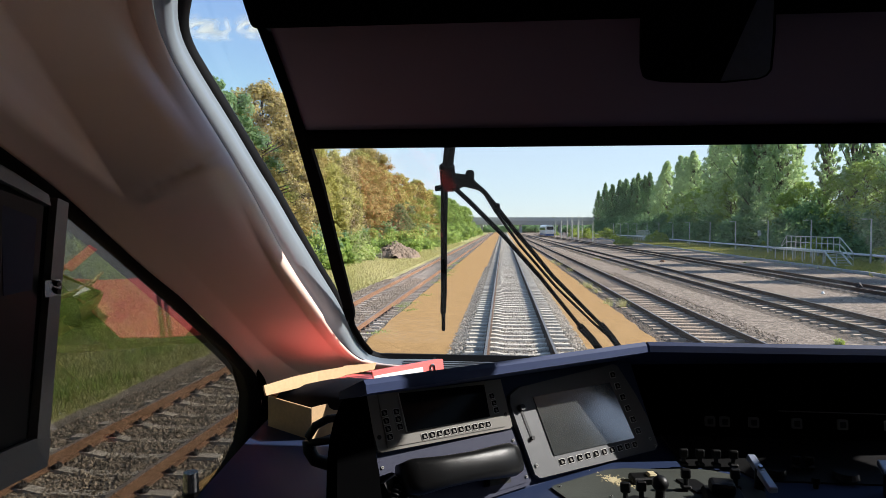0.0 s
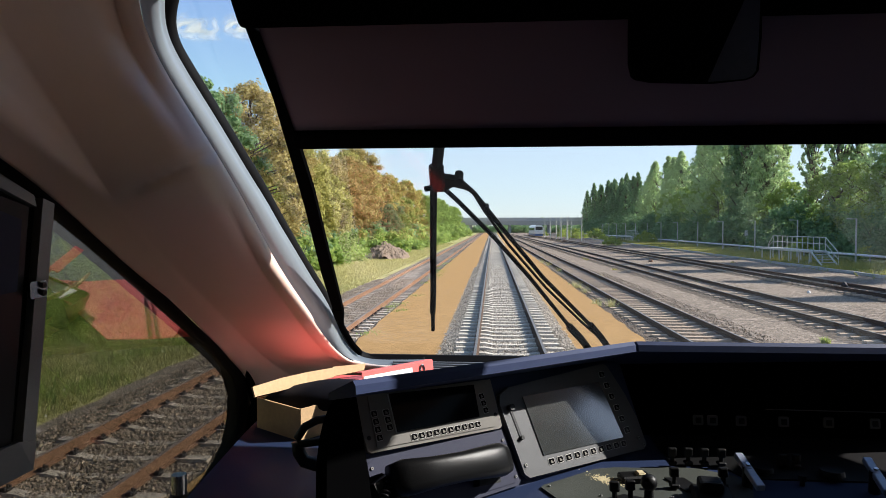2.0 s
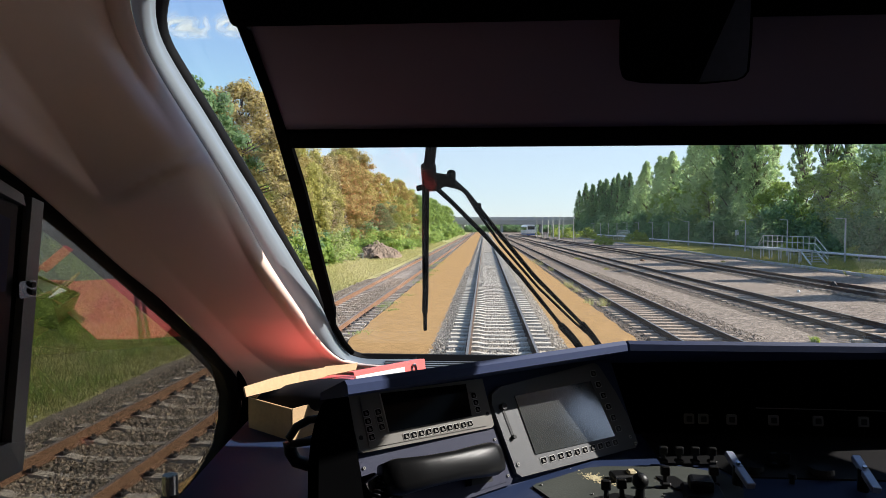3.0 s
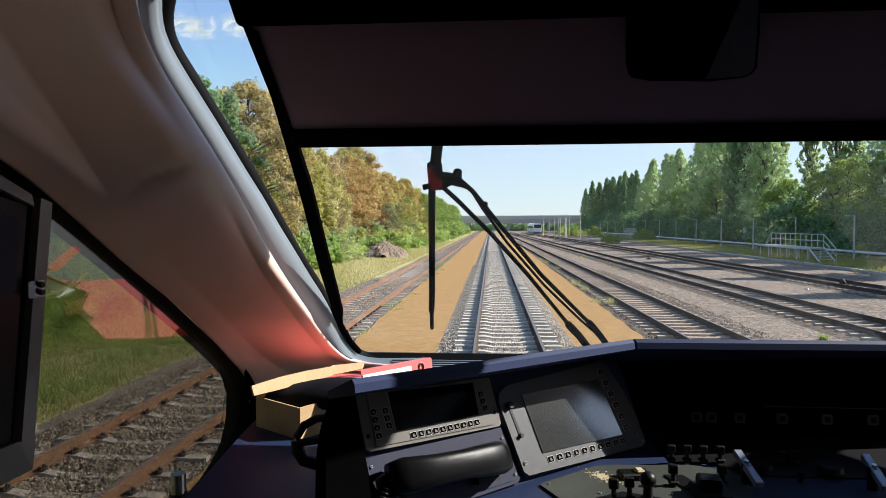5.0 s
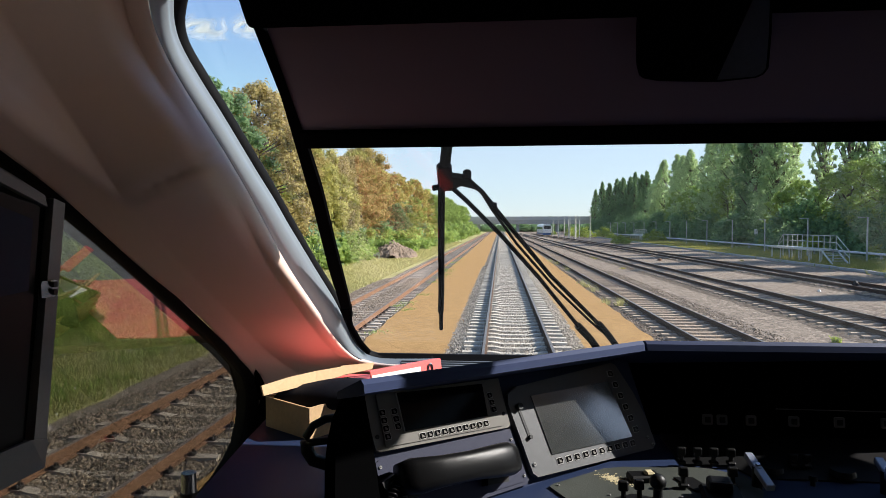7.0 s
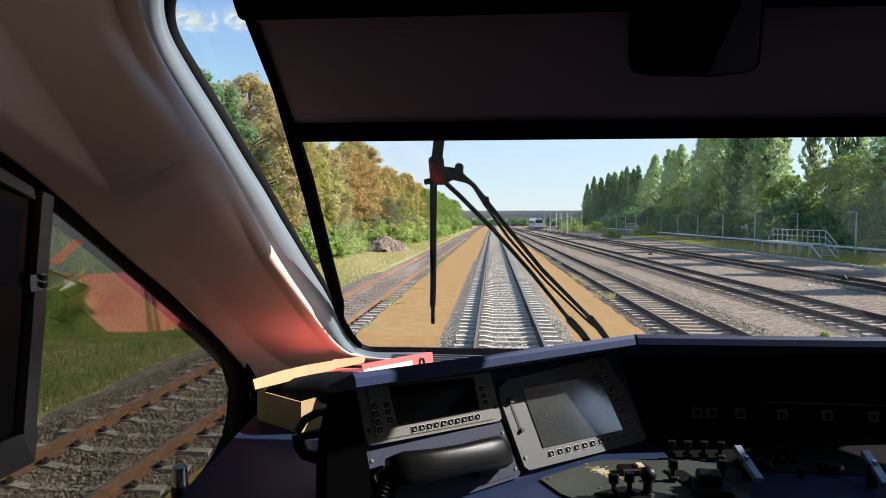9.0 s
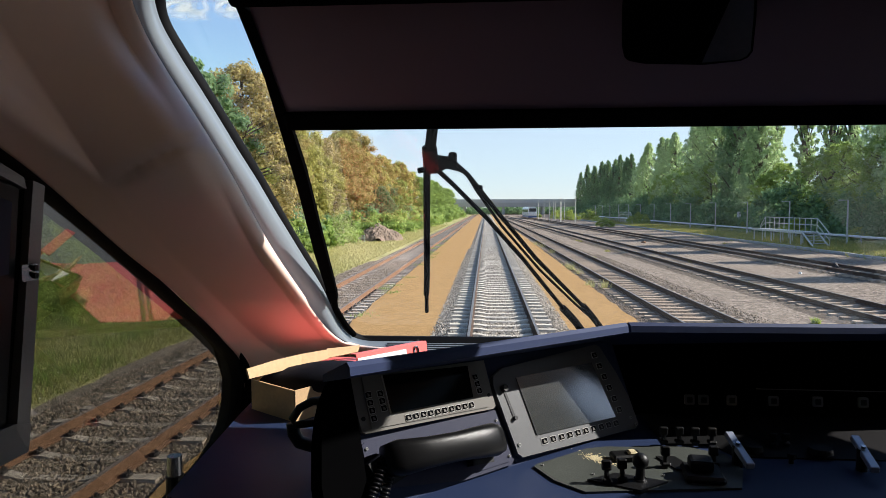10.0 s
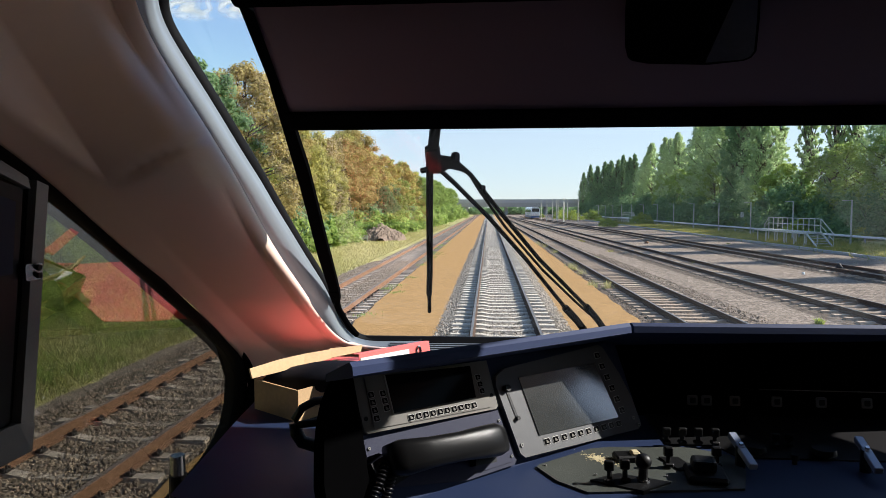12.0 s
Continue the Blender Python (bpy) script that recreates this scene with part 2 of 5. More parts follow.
M_BLUE = mat("blue_train_paint", (0.03, 0.10, 0.30), 0.35, var=0.05)
M_WTRAIN = mat("white_train_paint", (0.75, 0.76, 0.76), 0.35, var=0.05)
M_DGLASS = mat("dark_glazing", (0.015, 0.018, 0.022), 0.12, var=0.05, bump=0)


# ---- mesh helpers ----
def finish(name, bm, material, parent=None, label="", smooth=False):
    me = bpy.data.meshes.new(name)
    bm.normal_update()
    bm.to_mesh(me)
    bm.free()
    for k in (material if isinstance(material, (list, tuple)) else (material,)):
        me.materials.append(k)
    if smooth:
        me.polygons.foreach_set("use_smooth", [True] * len(me.polygons))
    ob = new(name, me)
    if parent:
        ob.parent = parent
    return tagged(ob, label)


def part(name, bm, material, parent, label="", smooth=False):
    return finish(name, bm, material, parent, label, smooth)


def thing(name, m, label, category, group="", kind=""):
    ob = new(name)
    ob.empty_display_size = 0.1
    ob.matrix_world = m
    return tagged(ob, label, category, group, kind)


def raw(name, verts, faces, material, parent=None, smooth=False):
    me = bpy.data.meshes.new(name)
    me.from_pydata([tuple(v) for v in verts], [], [tuple(f) for f in faces])
    me.materials.append(material)
    if smooth:
        me.polygons.foreach_set("use_smooth", [True] * len(me.polygons))
    ob = new(name, me)
    if parent:
        ob.parent = parent
    return ob


def box(bm, c, s, m=None, bevel=0.0, seg=1):
    """Adds a box with centre c and size s, posed by m."""
    r = bmesh.ops.create_cube(bm, size=1.0)
    vs = r["verts"]
    bmesh.ops.scale(bm, vec=s, verts=vs)
    bmesh.ops.translate(bm, vec=c, verts=vs)
    if bevel:
        es = list({e for v in vs for e in v.link_edges})
        g = bmesh.ops.bevel(bm, geom=es, offset=bevel, segments=seg, affect="EDGES", profile=0.5)
        vs = list({v for f in g["faces"] for v in f.verts} | {v for v in vs if v.is_valid})
    if m is not None:
        bmesh.ops.transform(bm, matrix=m, verts=[v for v in vs if v.is_valid])
    return bm


def cbox(c, s, m=None, bevel=0.0, seg=1):
    return box(bmesh.new(), c, s, m, bevel, seg)


def cyl(bm, p, q, r1, r2=None, n=12):
    """Adds a capped cylinder or cone from p to q."""
    p, q = Vector(p), Vector(q)
    d = q - p
    m = Matrix.Translation((p + q) / 2) @ d.to_track_quat("Z", "Y").to_matrix().to_4x4()
    bmesh.ops.create_cone(bm, cap_ends=True, segments=n, radius1=r1, radius2=r1 if r2 is None else r2, depth=d.length, matrix=m)
    return bm


def ccyl(p, q, r1, r2=None, n=12):
    return cyl(bmesh.new(), p, q, r1, r2, n)


def tube(pts, r, n=8, bm=None):
    """A round bar along a line of points."""
    bm = bm or bmesh.new()
    pts = [Vector(p) for p in pts]
    rings = []
    for i, p in enumerate(pts):
        d = (pts[min(i + 1, len(pts) - 1)] - pts[max(i - 1, 0)]).normalized()
        q = d.to_track_quat("Z", "Y")
        rings.append([bm.verts.new(p + q @ Vector((r * math.cos(k * math.tau / n), r * math.sin(k * math.tau / n), 0))) for k in range(n)])
    for a, b in zip(rings, rings[1:]):
        for k in range(n):
            bm.faces.new((a[k], a[(k + 1) % n], b[(k + 1) % n], b[k]))
    bm.faces.new(rings[0][::-1])
    bm.faces.new(rings[-1])
    return bm


def prism(outline, h, m=None):
    """A plate: the outline (x, y) from z = 0 to z = h, posed by m."""
    bm = bmesh.new()
    lo = [bm.verts.new((x, y, 0)) for x, y in outline]
    hi = [bm.verts.new((x, y, h)) for x, y in outline]
    bm.faces.new(lo[::-1])
    bm.faces.new(hi)
    for i in range(len(lo)):
        j = (i + 1) % len(lo)
        bm.faces.new((lo[i], lo[j], hi[j], hi[i]))
    bmesh.ops.recalc_face_normals(bm, faces=bm.faces)
    if m is not None:
        bm.transform(m)
    return bm


def rounded(x0, y0, x1, y1, r, n=5):
    """Outline of a rectangle with round corners."""
    out = []
    for cx, cy, a0 in ((x1 - r, y0 + r, -90), (x1 - r, y1 - r, 0), (x0 + r, y1 - r, 90), (x0 + r, y0 + r, 180)):
        out += [(cx + r * math.cos(radians(a0 + 90 * k / n)), cy + r * math.sin(radians(a0 + 90 * k / n))) for k in range(n + 1)]
    return out


def curve_at(pts, n):
    """n points at even steps along a smooth line through pts."""
    pts = [np.array(p, float) for p in pts]
    fine = []
    for i in range(len(pts) - 1):
        p0, p1, p2, p3 = pts[max(i - 1, 0)], pts[i], pts[i + 1], pts[min(i + 2, len(pts) - 1)]
        for k in range(12):
            t = k / 12
            fine.append(0.5 * (2 * p1 + (p2 - p0) * t + (2 * p0 - 5 * p1 + 4 * p2 - p3) * t * t + (3 * p1 - p0 - 3 * p2 + p3) * t ** 3))
    fine.append(pts[-1])
    fine = np.array(fine)
    s = np.concatenate([[0], np.cumsum(np.linalg.norm(np.diff(fine, axis=0), axis=1))])
    return np.array([[np.interp(u, s, fine[:, k]) for k in range(fine.shape[1])] for u in np.linspace(0, s[-1], n)])


def loft(rows, closed=False):
    """A skin over rows of points."""
    bm = bmesh.new()
    vs = [[bm.verts.new(p) for p in r] for r in rows]
    for a, b in zip(vs, vs[1:]):
        for i in range(len(a) - (0 if closed else 1)):
            j = (i + 1) % len(a)
            bm.faces.new((a[i], a[j], b[j], b[i]))
    bmesh.ops.recalc_face_normals(bm, faces=bm.faces)
    return bm


def solid(bm, t):
    """Gives a skin thickness t, away from its normals."""
    bmesh.ops.solidify(bm, geom=bm.faces[:], thickness=t)
    return bm


def plane_frame(o, u, w):
    u = Vector(u).normalized()
    w = Vector(w)
    w = (w - u * w.dot(u)).normalized()
    n = u.cross(w)
    m = Matrix((u, w, n)).transposed().to_4x4()
    return Matrix.Translation(o) @ m


# ---- ground ----
MID = 0.39  # the train's middle


def sheet(name, x0, x1, y0, y1, z, material, label, nx=2, ny=2, edge=0.0, category="ground"):
    """Level ground with an uneven outline."""
    rng = random.Random(len(name))
    xs, ys = np.linspace(0, 1, nx), np.linspace(y0, y1, ny)
    rows = []
    for y in ys:
        l, r = x0 + rng.uniform(-edge, edge), x1 + rng.uniform(-edge, edge)
        rows.append([(l + (r - l) * u, y, z) for u in xs])
    ob = finish(name, loft(rows), material)
    for p in ob.data.polygons:
        if p.normal.z < 0:
            ob.data.flip_normals()
            break
    return tagged(ob, label, category, kind="structure")


sheet("ground", -2500, 2500, -300, 4500, -0.50, M_GROUND, "dry grassy ground beside the railway")
sheet("yard_surface", 3.0, 33.0, -20, 320, -0.462, M_YARD, "grey-brown gravel of the railway yard", edge=0.1, ny=60)
sheet("sand_strip_left", -3.55, -0.9, -15, 300, -0.325, M_SAND, "orange sand strip beside the track", nx=6, ny=400, edge=0.05)
sheet("sand_strip_right", 1.7, 4.05, -15, 300, -0.325, M_SAND, "orange sand strip between two tracks", nx=6, ny=400, edge=0.05)
sheet("verge_gravel", -7.05, -5.5, -20, 36, -0.448, M_OLDBAL, "weathered brown gravel beside the rusty track", edge=0.25, ny=60)
sheet("grass_verge", -60, -6.75, -20, 400, -0.452, M_GROUND, "dry yellow-green grass verge", edge=0.25, ny=120)

RAIL = [(-0.075, -0.172), (0.075, -0.172), (0.075, -0.162), (0.012, -0.140), (0.010, -0.048), (0.036, -0.036), (0.036, -0.006), (0.030, 0.0),
        (-0.030, 0.0), (-0.036, -0.006), (-0.036, -0.036), (-0.010, -0.048), (-0.012, -0.140), (-0.075, -0.162)]


def sleeper_bm(length, width, h):
    """Concrete sleeper: higher seats under the rails, a lower waist, sloping sides."""
    bm = bmesh.new()
    xs = [(-length / 2, 0.0), (-0.95, 0.0), (-0.55, 0.0), (-0.35, -0.035), (0.35, -0.035), (0.55, 0.0), (0.95, 0.0), (length / 2, 0.0)]
    rows = []
    for x, dz in xs:
        rows.append([bm.verts.new((x, s * w, z)) for s, w, z in ((-1, width / 2, -h), (-1, width / 2 - 0.03, dz), (1, width / 2 - 0.03, dz), (1, width / 2, -h))])
    for a, b in zip(rows, rows[1:]):
        for i in range(3):
            bm.faces.new((a[i], a[i + 1], b[i + 1], b[i]))
    bm.faces.new(rows[0][::-1])
    bm.faces.new(rows[-1])
    bmesh.ops.recalc_face_normals(bm, faces=bm.faces)
    return bm


def track(name, x, slope, z, y0, y1, near, rail_mat, side_mat, sl_mat, label, sl_w=0.26, pitch=0.62, clips=None, length=2.5):
    """Two rails on sleepers; the sleepers from near[0] to near[1] are pieces of their own."""
    rng = random.Random(name)
    t = thing(name, pose(x, 0, z, 0, 0, -math.degrees(math.atan(slope))), label, "track", kind="structure")
    for s in (-1, 1):
        bm = bmesh.new()
        ys = np.linspace(y0, y1, 40)
        rows = [[bm.verts.new((s * 0.7525 + px, y, pz)) for px, pz in RAIL] for y in ys]
        for a_, b_ in zip(rows, rows[1:]):
            for i in range(len(RAIL)):
                j = (i + 1) % len(RAIL)
                f = bm.faces.new((a_[i], b_[i], b_[j], a_[j]))
                f.material_index = 1 if i == 7 else 0
        bmesh.ops.recalc_face_normals(bm, faces=bm.faces)
        part("rail", bm, (side_mat, rail_mat), t)
    one = part("sleeper", sleeper_bm(length, sl_w, 0.12), sl_mat, t)
    one.location = (0, near[0], -0.155)
    far_v, far_f = [], []
    y = near[0] + pitch
    while y < y1:
        if y < near[1]:
            o = new("sleeper", one.data)
            o.parent = t
            o.location = (rng.uniform(-0.02, 0.02), y + rng.uniform(-0.015, 0.015), -0.155 + rng.uniform(-0.006, 0.004))
            o.rotation_euler = (0, 0, rng.uniform(-0.008, 0.008))
        else:
            k = len(far_v)
            w, l = sl_w / 2, length / 2
            far_v += [(sx * l, y + sy * w, zz) for zz in (-0.30, -0.155) for sy in (-1, 1) for sx in (-1, 1)]
            far_f += [(k + 4, k + 5, k + 7, k + 6), (k, k + 1, k + 5, k + 4), (k + 2, k + 6, k + 7, k + 3)]
        y += pitch
    o = raw("far_sleepers", far_v, far_f, sl_mat, t)
    tagged(o, kind="stuff")
    if clips:
        bm = bmesh.new()
        box(bm, (0, 0, 0.02), (0.11, 0.09, 0.035), bevel=0.008)
        box(bm, (0.01, 0.045, 0.035), (0.05, 0.03, 0.05), bevel=0.006)
        box(bm, (0.01, -0.045, 0.035), (0.05, 0.03, 0.05), bevel=0.006)
        cyl(bm, (0.02, 0, 0.02), (0.02, 0, 0.085), 0.016, n=6)
        c0 = part("rail_clip", bm, M_CLIP, t)
        first = True
        y = near[0]
        while y < clips:
            for s in (-1, 1):
                for k in (-1, 1):
                    o = c0 if first else new("rail_clip", c0.data)
                    o.parent = t
                    o.location = (s * 0.7525 + k * 0.115, y, -0.155)
                    o.rotation_euler = (0, 0, 0 if k > 0 else math.pi)
                    first = False
            y += pitch
    return t


def bed(name, x, slope, half_top, half_foot, z_top, z_foot, y0, y1, material, label):
    """Ballast bed with sloping shoulders and an uneven edge."""
    rng = random.Random(name)
    rows = []
    for y in np.linspace(y0, y1, 260):
        c = x + slope * y
        j = [rng.uniform(-0.05, 0.05) for _ in range(4)]
        rows.append([(c - half_foot + j[0], y, z_foot), (c - half_top + j[1], y, z_top + j[2] * 0.3), (c - 0.6, y, z_top), (c, y, z_top - 0.01),
                     (c + 0.6, y, z_top), (c + half_top + j[3], y, z_top + j[1] * 0.3), (c + half_foot + j[2], y, z_foot)])
    bm = loft(rows)
    ob = finish(name, bm, material)
    if ob.data.polygons[100].normal.z < 0:
        ob.data.flip_normals()
    return tagged(ob, label, "ballast", kind="structure")


def scatter_stones(name, n, xf, y0, y1, zf, size, material, label, seed, keep=None):
    """Loose ballast stones: small rough lumps, all in one mesh."""
    rng = np.random.default_rng(seed)
    base = np.array([(1, 0, 0), (-1, 0, 0), (0, 1, 0), (0, -1, 0), (0, 0, 1), (0, 0, -1)], float)
    fc = np.array([(0, 2, 4), (2, 1, 4), (1, 3, 4), (3, 0, 4), (2, 0, 5), (1, 2, 5), (3, 1, 5), (0, 3, 5)])
    u = rng.random(n)
    y = y0 + (y1 - y0) * rng.random(n) ** 1.3
    x, z = xf(u, y), zf(u)
    sc = size * rng.uniform(0.55, 1.25, (n, 1, 1)) * rng.uniform(0.6, 1.2, (n, 1, 3))
    ang = rng.uniform(0, math.tau, n)
    tilt = rng.uniform(-0.8, 0.8, n)
    v = base[None] * sc * rng.uniform(0.7, 1.25, (n, 6, 1))
    ca, sa, ct, st = np.cos(ang), np.sin(ang), np.cos(tilt), np.sin(tilt)
    vx, vy, vz = v[..., 0], v[..., 1], v[..., 2]
    vx, vz = vx * ct[:, None] - vz * st[:, None], vx * st[:, None] + vz * ct[:, None]
    vx, vy = vx * ca[:, None] - vy * sa[:, None], vx * sa[:, None] + vy * ca[:, None]
    P = np.stack([vx + x[:, None], vy + y[:, None], vz + z[:, None]], -1).reshape(-1, 3)
    F = (fc[None] + 6 * np.arange(n)[:, None, None]).reshape(-1, 3)
    ob = raw(name, P.tolist(), F.tolist(), material)
    return tagged(ob, label, "stones", kind="stuff")


M_STONE = mat("loose_ballast_stone", (0.38, 0.335, 0.275), 0.9, var=0.45, scale=4, fine=60, bump=0.2, spec=0.1, island=0.5)
M_OSTONE = mat("rusty_ballast_stone", (0.27, 0.212, 0.158), 0.92, var=0.6, scale=4, fine=60, bump=0.2, island=0.5)
bed("ballast_main", MID, 0.0, 1.28, 1.60, -0.226, -0.34, -12, 290, M_BALLAST, "fresh light-grey ballast under the train's track")
bed("ballast_left", -4.97, 0.002, 1.45, 1.85, -0.402, -0.53, -12, 290, M_OLDBAL, "old brown ballast under a rusty track")
bed("ballast_right", 5.96, -0.010, 1.45, 1.85, -0.445, -0.48, -12, 260, M_YARDBAL, "brown weathered ballast under a yard track")
bed("ballast_middle", 11.6, -0.022, 1.45, 1.85, -0.445, -0.48, -12, 240, M_YARDBAL, "brown weathered ballast under a yard track")
bed("ballast_far", 18.4, -0.03, 1.45, 1.85, -0.445, -0.48, -12, 230, M_YARDBAL, "brown weathered ballast under a far yard track")
track("track_main", MID, 0.0, 0.0, -10, 290, (7.4, 70), M_RAILTOP, M_DARKRAIL, M_CONC, "track with worn steel rails on pale concrete sleepers", sl_w=0.24)
track("track_left", -4.97, 0.002, -0.20, -10, 290, (1.5, 55), M_DUSTRAIL, M_RUST, M_OLDSLP, "disused track with dull rust-brown rails on grey sleepers", sl_w=0.21, clips=24)
track("track_right", 5.96, -0.010, -0.22, -10, 260, (9.0, 60), M_RAILTOP, M_DARKRAIL, M_YARDSLP, "yard track with dark rails on dusty sleepers")
track("track_middle", 11.6, -0.022, -0.22, -10, 240, (14.0, 60), M_RAILTOP, M_DARKRAIL, M_YARDSLP, "yard track with dark rails on dusty sleepers")
track("track_far", 18.4, -0.03, -0.22, -10, 230, (24.0, 60), M_DARKRAIL, M_DARKRAIL, M_YARDSLP, "far yard track with dark rails")
scatter_stones("ballast_stones", 42000, lambda u, y: MID + (u - 0.5) * 3.5, 9, 48, lambda u: np.where(abs(u - 0.5) < 0.37, -0.214, -0.214 - (abs(u - 0.5) - 0.37) * 1.1), 0.034,
               M_STONE, "loose pale ballast stones between the sleepers", 3)
scatter_stones("old_ballast_stones", 64000, lambda u, y: -5.0 + (u - 0.5) * 4.3, 2.2, 38, lambda u: np.where(abs(u - 0.5) < 0.335, -0.398, -0.398 - (abs(u - 0.5) - 0.335) * 0.62), 0.032,
               M_OSTONE, "loose brown ballast stones of the rusty track", 4)
scatter_stones("yard_stones", 14000, lambda u, y: 5.96 - 0.01 * y + (u - 0.5) * 4.2, 11, 45, lambda u: np.full_like(u, -0.438), 0.026,
               M_OSTONE, "loose brown ballast stones of a yard track", 5)


# ---- the driver's cab ----
# Drawn half as large again as it is and brought to its true size about the eye further down.
OUTSIDE = set(scene.objects)
SCR = plane_frame((0, 1.95, 3.0538), (1, 0, 0), (0, -1, 0.875))      # windscreen: x, up the slope, into the cab
WALLF = plane_frame((-1.12, 0, 2.0), (0, 1, 0), (0, 0, 1))         # left wall: ahead, up, into the cab
PAN = plane_frame((-0.245, 1.27, 2.173), (0.753, 0.658, 0), (-0.268, 0.306, 0.914))  # instrument panel
CEIL_Z, FLOOR_Z, BACK_Y, DESK_Z = 3.52, 0.95, -1.8, 2.10
CX = 0.50  # middle of the cab
FLIP = Matrix.Translation((2 * CX + 0.22, 0, 0)) @ Matrix.Diagonal((-1, 1, 1, 1))


def on(m, pts, off=0.0):
    return [tuple(m @ Vector((p[0], p[1], off if len(p) < 3 else p[2]))) for p in pts]


def mirrored(bm):
    out = bm.copy()
    out.transform(FLIP)
    bmesh.ops.reverse_faces(out, faces=out.faces)
    return out


def both(name, bm, material, label, category, smooth=False, right=True):
    """A piece of the cab's lining and, mirrored, its twin at the other side."""
    twin = mirrored(bm) if right else None
    tagged(finish(name, bm, material, None, label, smooth), label, category, kind="structure")
    if twin:
        tagged(finish(name, twin, material, None, label, smooth), label, category, kind="structure")


# edge of the windscreen, from the top down to the lower corner
EDGE = [(-0.72, 0.56), (-0.818, 0.366), (-0.849, 0.321), (-0.862, 0.293), (-0.867, 0.259), (-0.855, 0.196), (-0.84, 0.1), (-0.816, -0.037), (-0.796, -0.165), (-0.778, -0.266), (-0.764, -0.375), (-0.747, -0.508), (-0.715, -0.74), (-0.686, -0.908), (-0.667, -1.081), (-0.655, -1.22), (-0.643, -1.336), (-0.61, -1.426), (-0.56, -1.451), (-0.293, -1.448)]
BEZ = [(-0.75, 0.58), (-0.832, 0.388), (-0.855, 0.341), (-0.867, 0.292), (-0.862, 0.231), (-0.849, 0.138), (-0.829, 0.027), (-0.812, -0.083), (-0.791, -0.224), (-0.769, -0.349), (-0.755, -0.465), (-0.732, -0.607), (-0.706, -0.78), (-0.68, -0.934), (-0.669, -1.058), (-0.664, -1.193), (-0.651, -1.307), (-0.614, -1.397), (-0.552, -1.426), (-0.288, -1.418)]
INN = [(-0.78, 0.60), (-0.851, 0.435), (-0.872, 0.391), (-0.881, 0.324), (-0.877, 0.24), (-0.857, 0.116), (-0.848, 0.027), (-0.83, -0.068), (-0.822, -0.15), (-0.813, -0.238), (-0.803, -0.346), (-0.796, -0.478), (-0.775, -0.674), (-0.735, -0.878), (-0.705, -1.065), (-0.663, -1.225), (-0.625, -1.322), (-0.533, -1.355), (-0.277, -1.337)]
N = 110
edge_in = [SCR @ Vector((p[0], p[1], 0.014)) for p in curve_at(EDGE, N)]
bez3 = [SCR @ Vector((*p, 0.05)) for p in curve_at(BEZ, N)]
inn3 = [SCR @ Vector((*p, 0.13)) for p in curve_at(INN, N)]


def smoothed(line, r):
    """A moving mean along a line of points."""
    return [sum((line[max(0, min(N - 1, i + k))] for k in range(-r, r + 1)), Vector()) / (2 * r + 1) for i in range(N)]


inn3, bez3, edge_in = smoothed(smoothed(inn3, 5), 5), smoothed(bez3, 3), smoothed(edge_in, 3)
both("windscreen_gasket", solid(loft([bez3, edge_in, [p + Vector((0, 0.01, 0.0)) for p in edge_in]]), 0.006), M_RUBBER, "black rubber gasket round the windscreen", "gasket", True)
mid3 = [a_.lerp(b_, 0.45) + SCR.to_3x3() @ Vector((0.012, 0, 0.018)) for a_, b_ in zip(bez3, inn3)]
both("windscreen_bezel", solid(loft([inn3, mid3, bez3]), 0.006), M_SHADEDWHITE, "glossy windscreen bezel, light grey darkened for shade", "trim", True)

# lining of the corner pillar, from the bezel to the side window
SIDE = [(0.75, 1.12), (1.10, 0.99), (1.403, 0.863), (1.592, 0.772), (1.756, 0.681), (1.957, 0.569), (2.335, 0.367), (2.697, 0.136), (2.867, 0.017), (2.96, -0.10)]
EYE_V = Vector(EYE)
WALL_P, WALL_N = Vector((-1.0, 2.0, 2.5)), Vector((0.949, -0.202, -0.242))  # side wall leans in, tapers to the nose: set to mirror the red cover


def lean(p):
    """Slides an upright wall's point along its eye line to the leaning wall."""
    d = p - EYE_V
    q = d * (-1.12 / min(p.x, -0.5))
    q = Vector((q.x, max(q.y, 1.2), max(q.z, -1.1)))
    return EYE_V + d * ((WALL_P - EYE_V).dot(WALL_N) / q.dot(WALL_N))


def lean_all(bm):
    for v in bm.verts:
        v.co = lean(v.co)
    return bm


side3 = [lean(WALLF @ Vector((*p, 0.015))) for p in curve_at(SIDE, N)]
# folds of the moulding: they run out from one point, seen as slopes x / y and z / y from the seat
FOLD = Vector((-0.5985, 0.0422))
RAYS = [(Vector((0.1572, 0.0694)), 0.0), (Vector((-0.1841, 0.2675)), 0.42), (Vector((-0.1881, 0.1355)), 0.06), (Vector((-0.100, -0.085)), 0.35), (Vector((0.1781, -0.2082)), 0.16)]
RAYS = [(d.normalized(), g) for d, g in RAYS]


def folded(q):
    """How far the moulding falls back at a direction q: plane in each sector between two folds."""
    w = q - FOLD
    for (d0, g0), (d1, g1) in zip(RAYS, RAYS[1:] + RAYS[:1]):
        det = d0.x * d1.y - d0.y * d1.x
        a0, a1 = (w.x * d1.y - w.y * d1.x) / det, (d0.x * w.y - d0.y * w.x) / det
        if a0 >= 0 and a1 >= 0:
            return a0 * g0 + a1 * g1
    return 0.0


